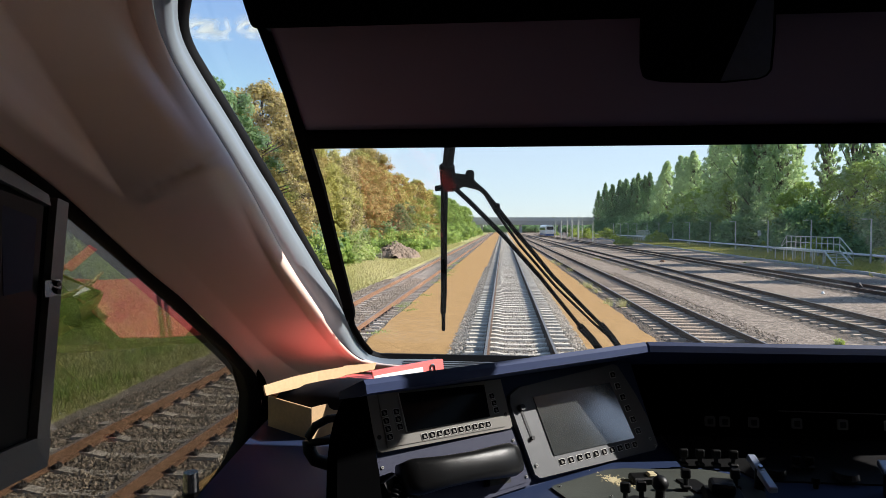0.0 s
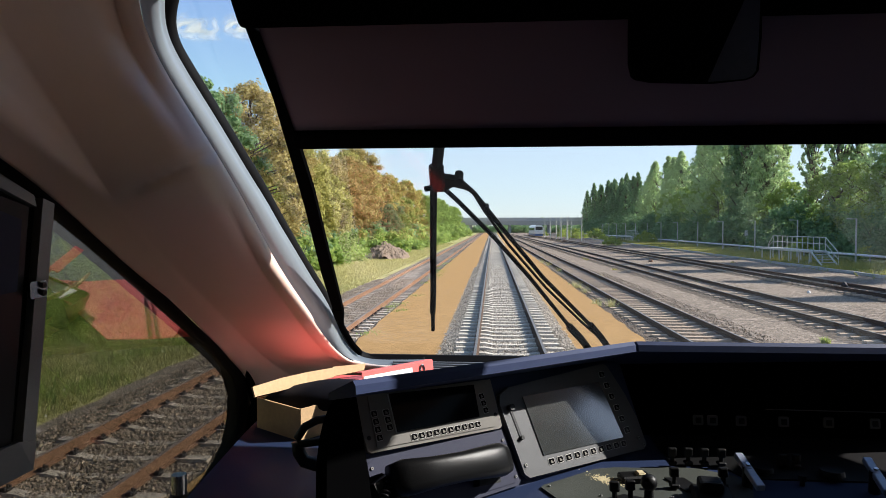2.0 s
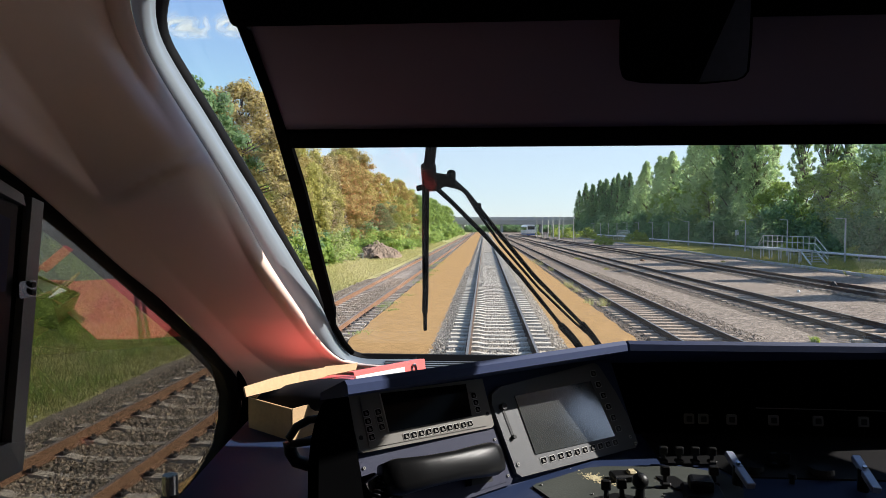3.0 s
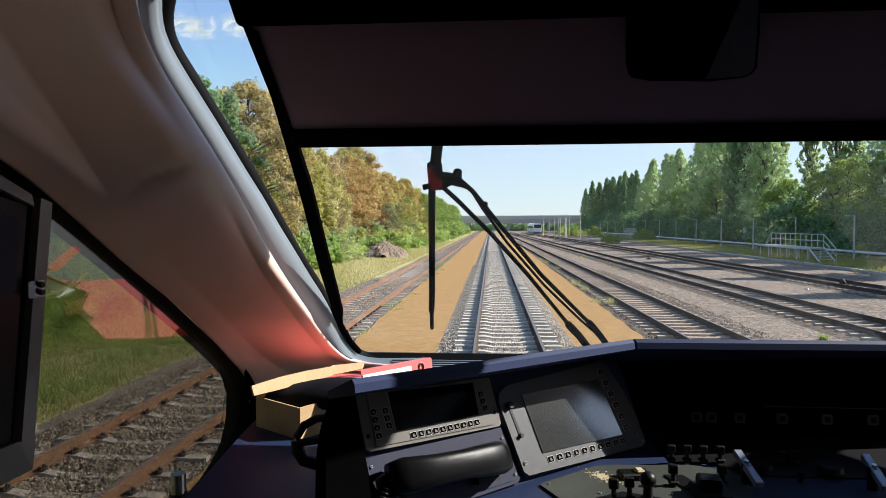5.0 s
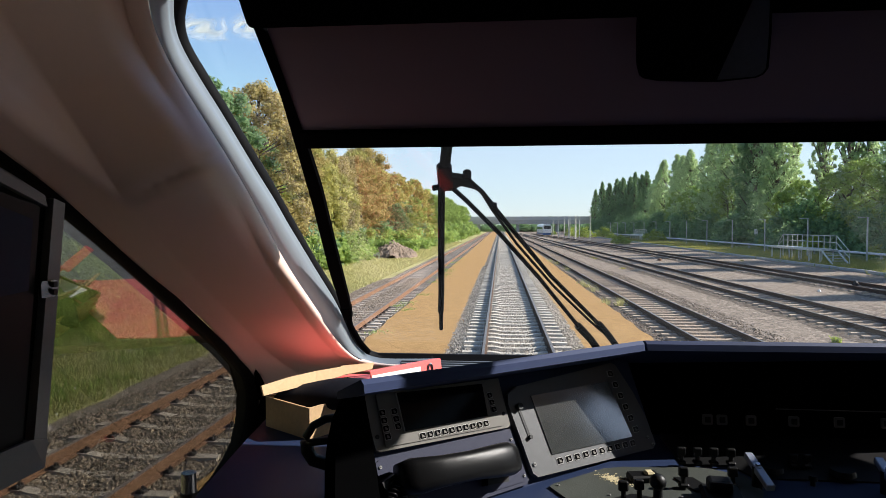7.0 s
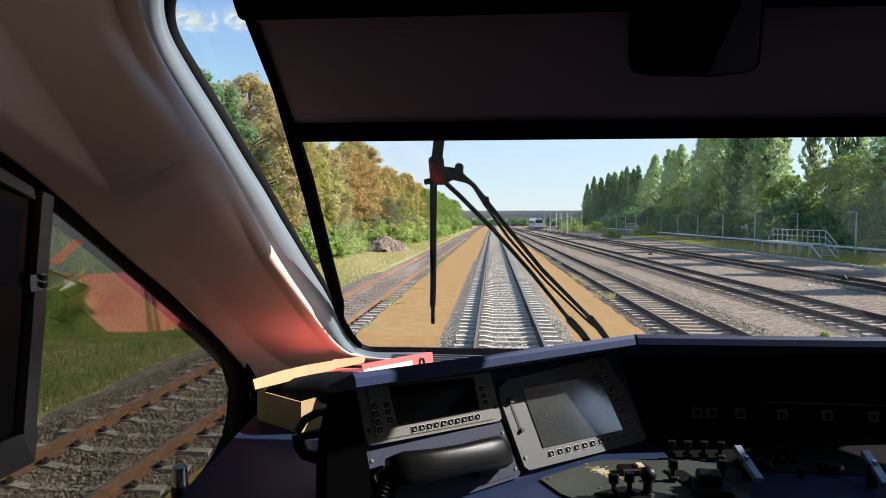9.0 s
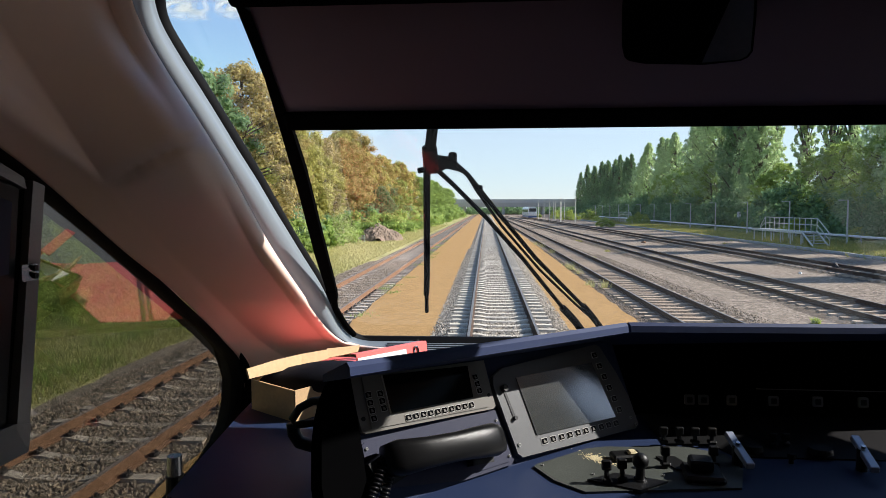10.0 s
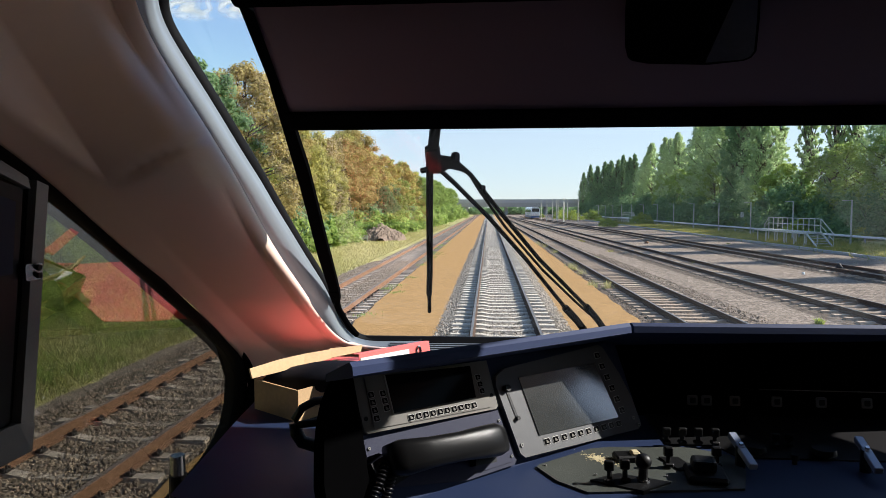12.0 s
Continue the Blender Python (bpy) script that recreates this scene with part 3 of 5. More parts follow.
rows = []
CREASE = RAYS[0][0]
for k in range(49):
    v = k / 48
    row = []
    for i in range(N):
        u = i / (N - 1)
        rim = EYE_V + (inn3[i] - EYE_V) * (0.80 + 0.12 * max(0.0, 1 - u * 2.6) + 0.09 * max(0.0, min(1.0, (u - 0.68) / 0.16)))
        d = rim.lerp(side3[i], v) - EYE_V
        q = Vector((d.x / d.y, d.z / d.y))
        far = folded(q) * min(1.0, (1 - v) / 0.30) * min(1.0, v / 0.1)
        far -= 0.022 * math.sin(math.pi * v) ** 0.8
        upper = max(0.0, min(1.0, (0.56 - u) / 0.34))
        far += 0.085 * upper * max(0.0, 1 - v / 0.22) ** 2 + 0.03 * (1 - upper) * max(0.0, 1 - v / 0.07) ** 2
        w = q - FOLD
        off, along = w.x * CREASE.y - w.y * CREASE.x, w.dot(CREASE)
        if along > 0:
            far += 0.016 * math.exp(-(off / 0.007) ** 2) * min(1.0, along / 0.05)
        row.append(EYE_V + d * (1 + far))
    rows.append(row)
both("corner_pillar", solid(loft(rows), 0.01), M_BEIGE, "beige moulded lining of the windscreen pillar", "pillar", True, False)
# unseen right twin, cut to its upper third: added to block sun from desk
rows = [[inn3[i].lerp(side3[i], k / 6) for i in range(int(N * 0.34))] for k in range(7)]
tagged(finish("corner_pillar", mirrored(solid(loft(rows), 0.01)), M_BEIGE, smooth=True), "beige moulded lining of the windscreen pillar", "pillar", kind="structure")

# windscreen
left = [(-0.66, 0.66)] + [tuple(p) for p in curve_at(EDGE, 40)]
right = [(2 * CX + 0.22 - p[0], p[1]) for p in left][::-1]
win = thing("window_1", SCR, "large raked windscreen of the cab", "windscreen", kind="structure")
pane = part("pane", prism(left + right, 0.006, pose(0, 0, -0.003)), M_GLASS, win)
bm = bmesh.new()
box(bm, (CX, -1.455, 0.03), (2.3, 0.05, 0.05), bevel=0.01)
part("lower_gasket", bm, M_RUBBER, win, "black rubber seal under the windscreen")
part("header", cbox((CX, 0.71, 0.03), (2.6, 0.14, 0.04)), M_BEIGE, win)
# unseen filler over the blind housing, added to keep sun off the left pillar
part("header", cbox((0.20, 0.555, 0.03), (2.0, 0.19, 0.04)), M_BEIGE, win)

# side walls with their windows
WOUT = [(0.35, -0.30), (0.35, 0.95), (1.10, 0.955), (1.422, 0.839), (1.511, 0.793), (1.635, 0.732), (1.793, 0.648), (2.015, 0.523), (2.366, 0.320), (2.645, 0.153), (2.83, 0.02), (2.877, -0.068), (2.850, -0.20), (2.76, -0.29), (2.50, -0.36), (1.6, -0.40), (0.6, -0.40)]


def ring_wall(inner, x0, y0, x1, y1, h, slim=False):
    """A wall with a hole of any outline through it; slim: only a narrow margin along the slanting front edge."""
    cx, cy = 1.5, 0.2
    outer = []
    for x, y in inner:
        dx, dy = x - cx, y - cy
        k = min((x1 - cx) / dx if dx > 0 else 9e9, (x0 - cx) / dx if dx < 0 else 9e9, (y1 - cy) / dy if dy > 0 else 9e9, (y0 - cy) / dy if dy < 0 else 9e9)
        if slim and x > 1.0 and y > -0.15:
            d = math.hypot(dx, dy)
            outer.append((x + dx / d * 0.03 + 0.005, y + dy / d * 0.02))
        else:
            outer.append((cx + dx * k, cy + dy * k))
    for corner in ((x0, y0), (x0, y1), (x1, y0)) + (() if slim else ((x1, y1),)):
        i = min(range(len(outer)), key=lambda q: (outer[q][0] - corner[0]) ** 2 + (outer[q][1] - corner[1]) ** 2)
        outer[i] = corner
    bm = bmesh.new()
    sets = [[bm.verts.new((x, y, z)) for x, y in ring] for ring, z in ((inner, 0), (outer, 0), (outer, -h), (inner, -h))]
    for k in range(4):
        a_, b_ = sets[k], sets[(k + 1) % 4]
        for i in range(len(inner)):
            j = (i + 1) % len(inner)
            bm.faces.new((a_[i], a_[j], b_[j], b_[i]))
    bmesh.ops.recalc_face_normals(bm, faces=bm.faces)
    return bm


hole = [tuple(p) for p in curve_at(WOUT + WOUT[:1], 64)][:-1]
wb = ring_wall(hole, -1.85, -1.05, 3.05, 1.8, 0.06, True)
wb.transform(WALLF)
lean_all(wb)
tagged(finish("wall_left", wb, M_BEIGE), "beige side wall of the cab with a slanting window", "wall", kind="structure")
small = [(1.5 + (x - 1.5) * 0.99, 0.2 + (y - 0.2) * 0.985) for x, y in hole]
wide = [(1.5 + (x - 1.5) * 1.012, 0.2 + (y - 0.2) * 1.02) for x, y in hole]
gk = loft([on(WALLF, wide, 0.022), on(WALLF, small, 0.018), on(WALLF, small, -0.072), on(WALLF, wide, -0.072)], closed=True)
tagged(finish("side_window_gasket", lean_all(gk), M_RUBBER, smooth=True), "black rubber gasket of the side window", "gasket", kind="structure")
w2 = thing("window_2", Matrix.Identity(4), "slanting side window of the cab with a hinged casement", "window", kind="structure")
# the glass ahead of the casement post is flat; the casement's own pane bends back to the rear wall
i0 = next(i for i, p in enumerate(hole) if p[0] >= 1.3)
front_pane = [p for p in hole if p[0] >= 1.3]
rear_pane = hole[len(front_pane) + i0 - 1:] + hole[:i0 + 1]
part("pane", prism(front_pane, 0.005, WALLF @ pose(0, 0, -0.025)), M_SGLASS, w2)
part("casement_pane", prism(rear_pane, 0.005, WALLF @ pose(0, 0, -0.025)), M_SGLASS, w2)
part("casement_post", prism([(1.385, 0.137), (1.428, 0.137), (1.523, 0.755), (1.483, 0.766)], 0.04, WALLF @ pose(0, 0, 0.02)), M_ALU, w2, "grey metal casement post")
part("casement_seal", prism([(1.34, 0.17), (1.385, 0.17), (1.490, 0.766), (1.452, 0.785)], 0.02, WALLF @ pose(0, 0, 0.02)), M_RUBBER, w2)
part("casement_rail", prism([(0.6, 0.145), (1.427, 0.137), (1.440, 0.20), (1.385, 0.215), (0.6, 0.235)], 0.042, WALLF @ pose(0, 0, 0.02)), M_ALU, w2, "pale grey lower casement rail")
part("casement_top", prism([(0.7, 0.95), (1.10, 0.90), (1.345, 0.815), (1.452, 0.772), (1.460, 0.745), (1.343, 0.785), (1.1, 0.86), (0.7, 0.91)], 0.04, WALLF @ pose(0, 0, 0.02)), M_ALU, w2)
part("casement_panel", prism([(0.7, 0.235), (1.37, 0.21), (1.415, 0.52), (1.445, 0.745), (1.335, 0.785), (0.7, 0.92)], 0.03, WALLF @ pose(0, 0, 0.022)), M_BLACK, w2, "black shaded casement panel")
part("casement_pocket", prism([(1.30, 0.55), (1.385, 0.555), (1.405, 0.715), (1.30, 0.745)], 0.012, WALLF @ pose(0, 0, 0.052)), M_PLATE, w2, "slate-grey raised casement frame")
brk = part("hinge_plate", prism(rounded(1.424, 0.533, 1.480, 0.572, 0.006, 3), 0.006, WALLF @ pose(0, 0, 0.060)), M_STEEL, w2, "steel hinge plate")
for q in (0.544, 0.562):
    part("screw", ccyl(WALLF @ Vector((1.462, q, 0.064)), WALLF @ Vector((1.462, q, 0.074)), 0.007, n=10), M_BLACK, brk)
part("sill", cbox((-1.04, 1.2, 1.60), (0.20, 1.9, 0.03)), M_BLACK, w2)
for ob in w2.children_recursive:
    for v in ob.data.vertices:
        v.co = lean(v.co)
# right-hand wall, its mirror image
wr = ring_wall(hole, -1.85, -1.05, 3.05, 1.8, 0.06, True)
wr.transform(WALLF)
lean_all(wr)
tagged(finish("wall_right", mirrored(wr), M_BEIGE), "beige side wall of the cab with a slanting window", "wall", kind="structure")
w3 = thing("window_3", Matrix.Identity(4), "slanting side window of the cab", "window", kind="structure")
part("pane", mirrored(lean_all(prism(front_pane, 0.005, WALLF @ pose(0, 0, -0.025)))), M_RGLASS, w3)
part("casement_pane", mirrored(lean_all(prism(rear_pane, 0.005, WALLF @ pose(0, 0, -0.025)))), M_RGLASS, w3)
# unseen panel added to darken the display's reflection and keep sun off the desk
part("casement_panel", mirrored(lean_all(prism([(0.6, -0.25), (1.75, -0.28), (1.88, 0.72), (1.9, 0.95), (1.1, 1.02), (0.6, 1.02)], 0.03, WALLF @ pose(0, 0, 0.0)))), M_BLACK, w3, "unseen black panel added to cut sun and sky at the right")

bm = cbox((CX + 0.11, (BACK_Y + 1.5) / 2, CEIL_Z + 0.03), (4.0, 1.5 - BACK_Y, 0.06))
tagged(finish("ceiling", bm, M_CEIL), "pale cab ceiling lining", "ceiling", kind="structure")
tagged(finish("floor", cbox((CX + 0.11, 0.65, FLOOR_Z - 0.04), (4.2, 5.0, 0.08)), M_FLOOR), "grey vinyl cab floor", "floor", kind="structure")
tagged(finish("wall_back", cbox((CX + 0.11, BACK_Y - 0.04, 2.25), (4.2, 0.08, 2.7)), M_CEIL), "grey rear wall of the cab", "wall", kind="structure")
tagged(finish("nose_wall", cbox((CX, 3.13, 1.50), (3.2, 0.08, 1.14)), M_SHADEDWHITE), "nose panel under the windscreen", "wall", kind="structure")

# ledge under the windscreen, with ribs
led = thing("dash_ledge", Matrix.Identity(4), "grey ribbed ledge under the windscreen", "ledge", kind="structure")
part("board", cbox((CX + 0.06, 2.56, 2.05), (2.48, 1.06, 0.04), bevel=0.01), M_LEDGE, led)
for k in range(9):
    part("rib", cbox((CX, 2.60 + 0.045 * k, 2.076), (1.9, 0.016, 0.012)), M_LEDGE, led)

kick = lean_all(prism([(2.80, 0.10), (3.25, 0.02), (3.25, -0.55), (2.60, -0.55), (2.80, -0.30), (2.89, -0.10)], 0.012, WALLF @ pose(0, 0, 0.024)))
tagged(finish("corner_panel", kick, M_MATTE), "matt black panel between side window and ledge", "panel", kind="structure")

# ---- desk ----
desk = thing("driver_desk", Matrix.Identity(4), "dark navy driver's desk with a hooded instrument panel", "desk")
u = Vector((0.753, 0.658, 0))
back = Vector((-0.70, 0.714, 0))
A, K, R = Vector((-0.249, 1.184, 2.4135)), Vector((0.3725, 1.710, 2.4018)), Vector((2.185, 1.983, 2.355))


def strip(p, q, dirs, h0, h1):
    """A hood board from p to q, h0 and h1 deep at its ends, with a sloping lip at its front."""
    rows = []
    for c, d, deep in ((p, dirs[0], h0), (q, dirs[1], h1)):
        prof = [(0.0, -0.024), (0.003, -0.008), (0.012, 0.0), (deep, -0.4 * deep), (deep, -0.4 * deep - 0.015), (0.03, -0.036)]
        rows.append([c + d * x + Vector((0, 0, z)) for x, z in prof])
    bm = loft(rows, closed=True)
    bm.faces.ensure_lookup_table()
    vs = list(bm.verts)
    bm.faces.new(vs[:6])
    bm.faces.new(vs[6:][::-1])
    bmesh.ops.recalc_face_normals(bm, faces=bm.faces)
    return bm


miter = (back + Vector((0, 1, 0))).normalized() * 1.06
part("hood", strip(A, K - u * 0.004, (back, miter), 0.10, 0.24), M_DESKBLUE, desk, "dark blue hood edge")
ahead, mid_r = Vector((0, 1, 0)), K.lerp(R, 0.22)
part("hood", strip(K + Vector((0.004, 0, 0)), mid_r, (miter, ahead), 0.24, 0.24), M_DESKBLUE, desk, "dark blue hood edge")
part("hood", strip(mid_r, R, (ahead, ahead), 0.24, 0.32), M_DESKBLUE, desk, "dark blue hood edge")
part("panel_board", prism([(-0.02, -0.20), (0.862, -0.20), (0.862, 0.205), (-0.02, 0.205)], 0.02, PAN @ pose(0, 0, -0.024)), M_NAVY, desk)
# near-zero black: the hood's shade on this end is put into its colour
part("hood_end", prism([(0.004, 0.212), (-0.010, 0.203), (-0.034, 0.184), (-0.056, 0.152), (-0.072, 0.118), (-0.087, 0.073), (-0.104, -0.004), (-0.11, -0.25), (-0.016, -0.25), (-0.012, -0.043), (0.0, 0.1), (0.003, 0.19)], 0.05, PAN @ pose(0, 0, -0.022)), M_MATTE, desk, "black rounded end of the instrument housing, deepened for shade")
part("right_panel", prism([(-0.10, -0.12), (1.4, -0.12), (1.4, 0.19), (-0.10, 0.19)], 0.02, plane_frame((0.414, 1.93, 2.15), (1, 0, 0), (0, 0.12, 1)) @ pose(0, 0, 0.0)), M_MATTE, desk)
part("desk_top", prism([(-0.665, 1.30), (-0.715, 1.83), (-0.73, 2.05), (-0.3, 2.05), (0.5, 2.05), (1.95, 2.05), (1.95, 1.0), (1.2, 0.86), (0.2, 0.86), (-0.30, 1.08)], 0.03, pose(0, 0, DESK_Z - 0.03)), M_NAVY, desk)
part("control_strip", prism([(0.60, 1.583), (1.90, 1.575), (1.90, 1.92), (0.45, 1.92), (0.45, 1.66), (0.57, 1.66)], 0.004, pose(0, 0, DESK_Z)), M_BLACK, desk, "black strip along the desk's rear")
part("desk_front", prism([(-0.66, 1.32), (-0.30, 1.12), (0.2, 0.95), (1.2, 0.95), (1.75, 1.05), (1.75, 1.10), (1.2, 1.0), (0.2, 1.0), (-0.28, 1.17), (-0.66, 1.37)], DESK_Z - 0.03 - FLOOR_Z, pose(0, 0, FLOOR_Z)), M_NAVY, desk)


def key(m, x, y, w, h, parent, frame_mat=M_KEY):
    """A push button with a pale rim."""
    k = part("button", prism(rounded(x - w / 2, y - h / 2, x + w / 2, y + h / 2, 0.002, 2), 0.0022, m), frame_mat, parent)
    part("button_cap", prism(rounded(x - w * 0.43, y - h * 0.425, x + w * 0.43, y + h * 0.425, 0.002, 2), 0.0030, m), M_SCREEN, k)
    part("mark", prism([(x - w * 0.16, y - h * 0.24), (x + w * 0.24, y - h * 0.24), (x + w * 0.24, y - h * 0.12), (x - w * 0.02, y + h * 0.22), (x - w * 0.16, y + h * 0.22)], 0.0034, m), M_GREYP, k)


def screw(m, x, y, parent, r=0.0032):
    s = part("screw", ccyl(m @ Vector((x, y, 0)), m @ Vector((x, y, 0.003)), r, n=10), M_SCREW, parent)
    part("recess", ccyl(m @ Vector((x, y, 0.001)), m @ Vector((x, y, 0.0036)), r * 0.45, n=8), M_BLACK, s)
    return s


radio = thing("radio_unit", Matrix.Identity(4), "grey radio control unit with dark display and push buttons", "radio")
part("faceplate", prism([(0.012, 0.075), (0.02, 0.070), (0.362, 0.057), (0.370, 0.062), (0.372, 0.172), (0.005, 0.188)], 0.011, PAN), M_GREYP, radio)
part("inner_plate", prism([(0.034, 0.0765), (0.348, 0.064), (0.352, 0.170), (0.036, 0.185)], 0.0135, PAN), M_GREYP, radio)
part("screen", prism([(0.086, 0.099), (0.309, 0.093), (0.316, 0.166), (0.085, 0.180)], 0.0155, PAN), M_SCREEN, radio, "dark display")
part("screen_rim", prism([(0.084, 0.098), (0.086, 0.098), (0.085, 0.180), (0.083, 0.180)], 0.0165, PAN), M_KEY, radio, "pale left rim of the display")
for k in range(10):
    key(PAN @ pose(0, 0, 0.0125), 0.126 + k * 0.0192, 0.082 - k * 0.00056, 0.0160, 0.0140, radio)
for k in range(4):
    key(PAN @ pose(0, 0, 0.0125), 0.0435 - 0.0004 * k, 0.096 + k * 0.0165, 0.0150, 0.0138, radio)
for k in range(3):
    key(PAN @ pose(0, 0, 0.0125), 0.072 - 0.0006 * k, 0.112 + k * 0.0157, 0.0150, 0.0138, radio)
    key(PAN @ pose(0, 0, 0.0125), 0.332 - 0.001 * k, 0.104 + k * 0.0165, 0.0150, 0.0138, radio)
for x, y in ((0.021, 0.100), (0.359, 0.090)):
    part("screw_hole", ccyl(PAN @ Vector((x, y, 0.010)), PAN @ Vector((x, y, 0.0118)), 0.0048, n=12), M_BLACK, radio)

phone = thing("phone_handset", Matrix.Identity(4), "black telephone handset hanging on a slate plate", "telephone")
part("back_plate", prism([(-0.006, 0.061), (-0.004, -0.035), (0.237, -0.075), (0.378, -0.074), (0.388, -0.065), (0.380, 0.046), (0.372, 0.054)], 0.004, PAN), M_PLATE, phone, "slate-grey mounting plate")
part("inner_plate", prism([(0.008, 0.050), (0.006, -0.030), (0.237, -0.066), (0.370, -0.066), (0.380, -0.058), (0.372, 0.035), (0.364, 0.043), (0.016, 0.055)], 0.0062, PAN), M_PLATE, phone)
for x, y in ((0.016, 0.041), (0.364, 0.030), (0.374, -0.054)):
    screw(PAN @ pose(0, 0, 0.006), x, y, phone)
rows = []
for x, w, zc, h in ((0.07, 0.012, 0.04, 0.012), (0.075, 0.030, 0.04, 0.022), (0.10, 0.036, 0.048, 0.028), (0.16, 0.031, 0.062, 0.022), (0.23, 0.030, 0.066, 0.020), (0.29, 0.034, 0.058, 0.026),
                    (0.335, 0.036, 0.048, 0.03), (0.357, 0.030, 0.045, 0.024), (0.362, 0.014, 0.045, 0.014)):
    x = 0.03 + (x - 0.07) * 1.03
    cy = 0.010 - (x - 0.03) * 0.065
    rows.append([PAN @ Vector((x, cy + w * math.copysign(abs(math.cos(q)) ** 0.6, math.cos(q)), zc + h * math.copysign(abs(math.sin(q)) ** 0.6, math.sin(q)))) for q in [math.tau * j / 20 for j in range(20)]])
bm = loft(rows, closed=True)
bm.verts.ensure_lookup_table()
bm.faces.new(bm.verts[:20])
bm.faces.new(bm.verts[-20:])
bmesh.ops.recalc_face_normals(bm, faces=bm.faces)
part("handset", bm, M_HANDSET, phone, "glossy black handset", True)
part("cradle", prism([(-0.002, 0.012), (0.06, 0.030), (0.08, -0.03), (0.015, -0.045)], 0.03, PAN @ pose(0, 0, 0.004)), M_BLACK, phone)
part("cradle", prism([(0.27, 0.01), (0.32, 0.01), (0.31, -0.055), (0.25, -0.05)], 0.025, PAN @ pose(0, 0, 0.004)), M_BLACK, phone)
for p_, q_ in (((0.034, 0.012, 0.040), (-0.040, -0.085, 0.030)), ((0.048, -0.004, 0.034), (-0.006, -0.10, 0.026))):
    p_, q_ = PAN @ Vector(p_), PAN @ Vector(q_)
    d_ = (q_ - p_).normalized()
    e1 = d_.orthogonal().normalized()
    e2 = d_.cross(e1)
    part("coil_cord", tube([p_.lerp(q_, j / 180) + (e1 * math.cos(j * 0.5) + e2 * math.sin(j * 0.5)) * 0.0078 for j in range(181)], 0.0026, 6), M_HANDSET, phone, "", True)

disp = thing("display_unit", Matrix.Identity(4), "driver's display with dusty screen and edge buttons", "display")
part("bezel", prism([(0.378, 0.108), (0.396, -0.055), (0.408, -0.066), (0.826, -0.084), (0.842, -0.074), (0.838, 0.0), (0.820, 0.069), (0.785, 0.150), (0.770, 0.158), (0.42, 0.145), (0.385, 0.13)], 0.014, PAN), M_BEZEL, disp)
part("screen", prism([(0.452, 0.116), (0.467, -0.027), (0.758, -0.040), (0.732, 0.112)], 0.0165, PAN), M_LCD, disp, "dusty grey-blue display screen")
for k in range(10):
    key(PAN @ pose(0, 0, 0.013), 0.487 + k * 0.02956, -0.0455 - k * 0.0011, 0.020, 0.0155, disp)
for k in range(6):
    key(PAN @ pose(0, 0, 0.013), 0.782 - k * 0.0058, -0.025 + k * 0.031, 0.021, 0.0165, disp)
part("card_slot", prism([(0.401, 0.100), (0.408, 0.100), (0.418, 0.024), (0.411, 0.024)], 0.0155, PAN), M_BLACK, disp)
part("slot_knob", ccyl(PAN @ Vector((0.404, 0.097, 0.012)), PAN @ Vector((0.404, 0.097, 0.026)), 0.008, n=12), M_BLACK, disp)
part("slot_knob", ccyl(PAN @ Vector((0.414, 0.024, 0.012)), PAN @ Vector((0.414, 0.024, 0.022)), 0.005, n=12), M_BLACK, disp)
for x, y in ((0.406, -0.037), (0.817, -0.053), (0.829, -0.074)):
    screw(PAN @ pose(0, 0, 0.014), x, y, disp, 0.0045)

# faint buttons of the shaded right-hand panel
RP = plane_frame((0.414, 1.93, 2.15), (1, 0, 0), (0, 0.12, 1)) @ pose(0, 0, 0.02)
pan = thing("switch_console", Matrix.Identity(4), "black switch panel with dark push buttons under the hood", "panel")
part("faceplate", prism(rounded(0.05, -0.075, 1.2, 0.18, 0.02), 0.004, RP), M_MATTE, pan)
for x in (0.172, 0.212, 0.291, 0.407, 0.529, 0.653):
    b0 = part("button", prism(rounded(x - 0.014, -0.02, x + 0.014, 0.008, 0.003, 2), 0.010, RP), M_GREYBTN, pan)
    part("button_cap", prism(rounded(x - 0.008, -0.014, x + 0.008, 0.002, 0.002, 2), 0.011, RP), M_BLACK, b0)
part("seam", prism([(0.36, 0.026), (1.2, 0.020), (1.2, 0.0225), (0.36, 0.0285)], 0.0055, RP), M_GREYBTN, pan)
for x, y in ((0.069, -0.064), (0.296, -0.066), (0.529, -0.069)):
    screw(RP @ pose(0, 0, 0.004), x, y, pan, 0.003)

# controls on the desk
cp = thing("control_plate", Matrix.Identity(4), "worn dark olive control plate set into the desk", "panel")
part("plate", prism([(0.112, 1.491), (0.120, 1.505), (0.252, 1.613), (0.30, 1.628), (0.40, 1.630), (0.46, 1.643), (0.51, 1.632), (0.580, 1.590), (0.585, 1.50), (0.545, 1.40), (0.21, 1.36), (0.150, 1.415)], 0.005, pose(0, 0, DESK_Z)), M_CTRL, cp)
part("sub_plate", prism([(0.222, 1.415), (0.290, 1.455), (0.395, 1.415), (0.325, 1.365)], 0.009, pose(0, 0, DESK_Z)), M_BLACK, cp, "black lever plate")
part("sub_plate", prism([(0.405, 1.56), (0.432, 1.485), (0.478, 1.478), (0.450, 1.562)], 0.009, pose(0, 0, DESK_Z)), M_BLACK, cp, "black lever plate")
for x, y in ((0.132, 1.496), (0.24, 1.45), (0.395, 1.452), (0.45, 1.625), (0.47, 1.485)):
    screw(pose(0, 0, DESK_Z + 0.005), x, y, cp)
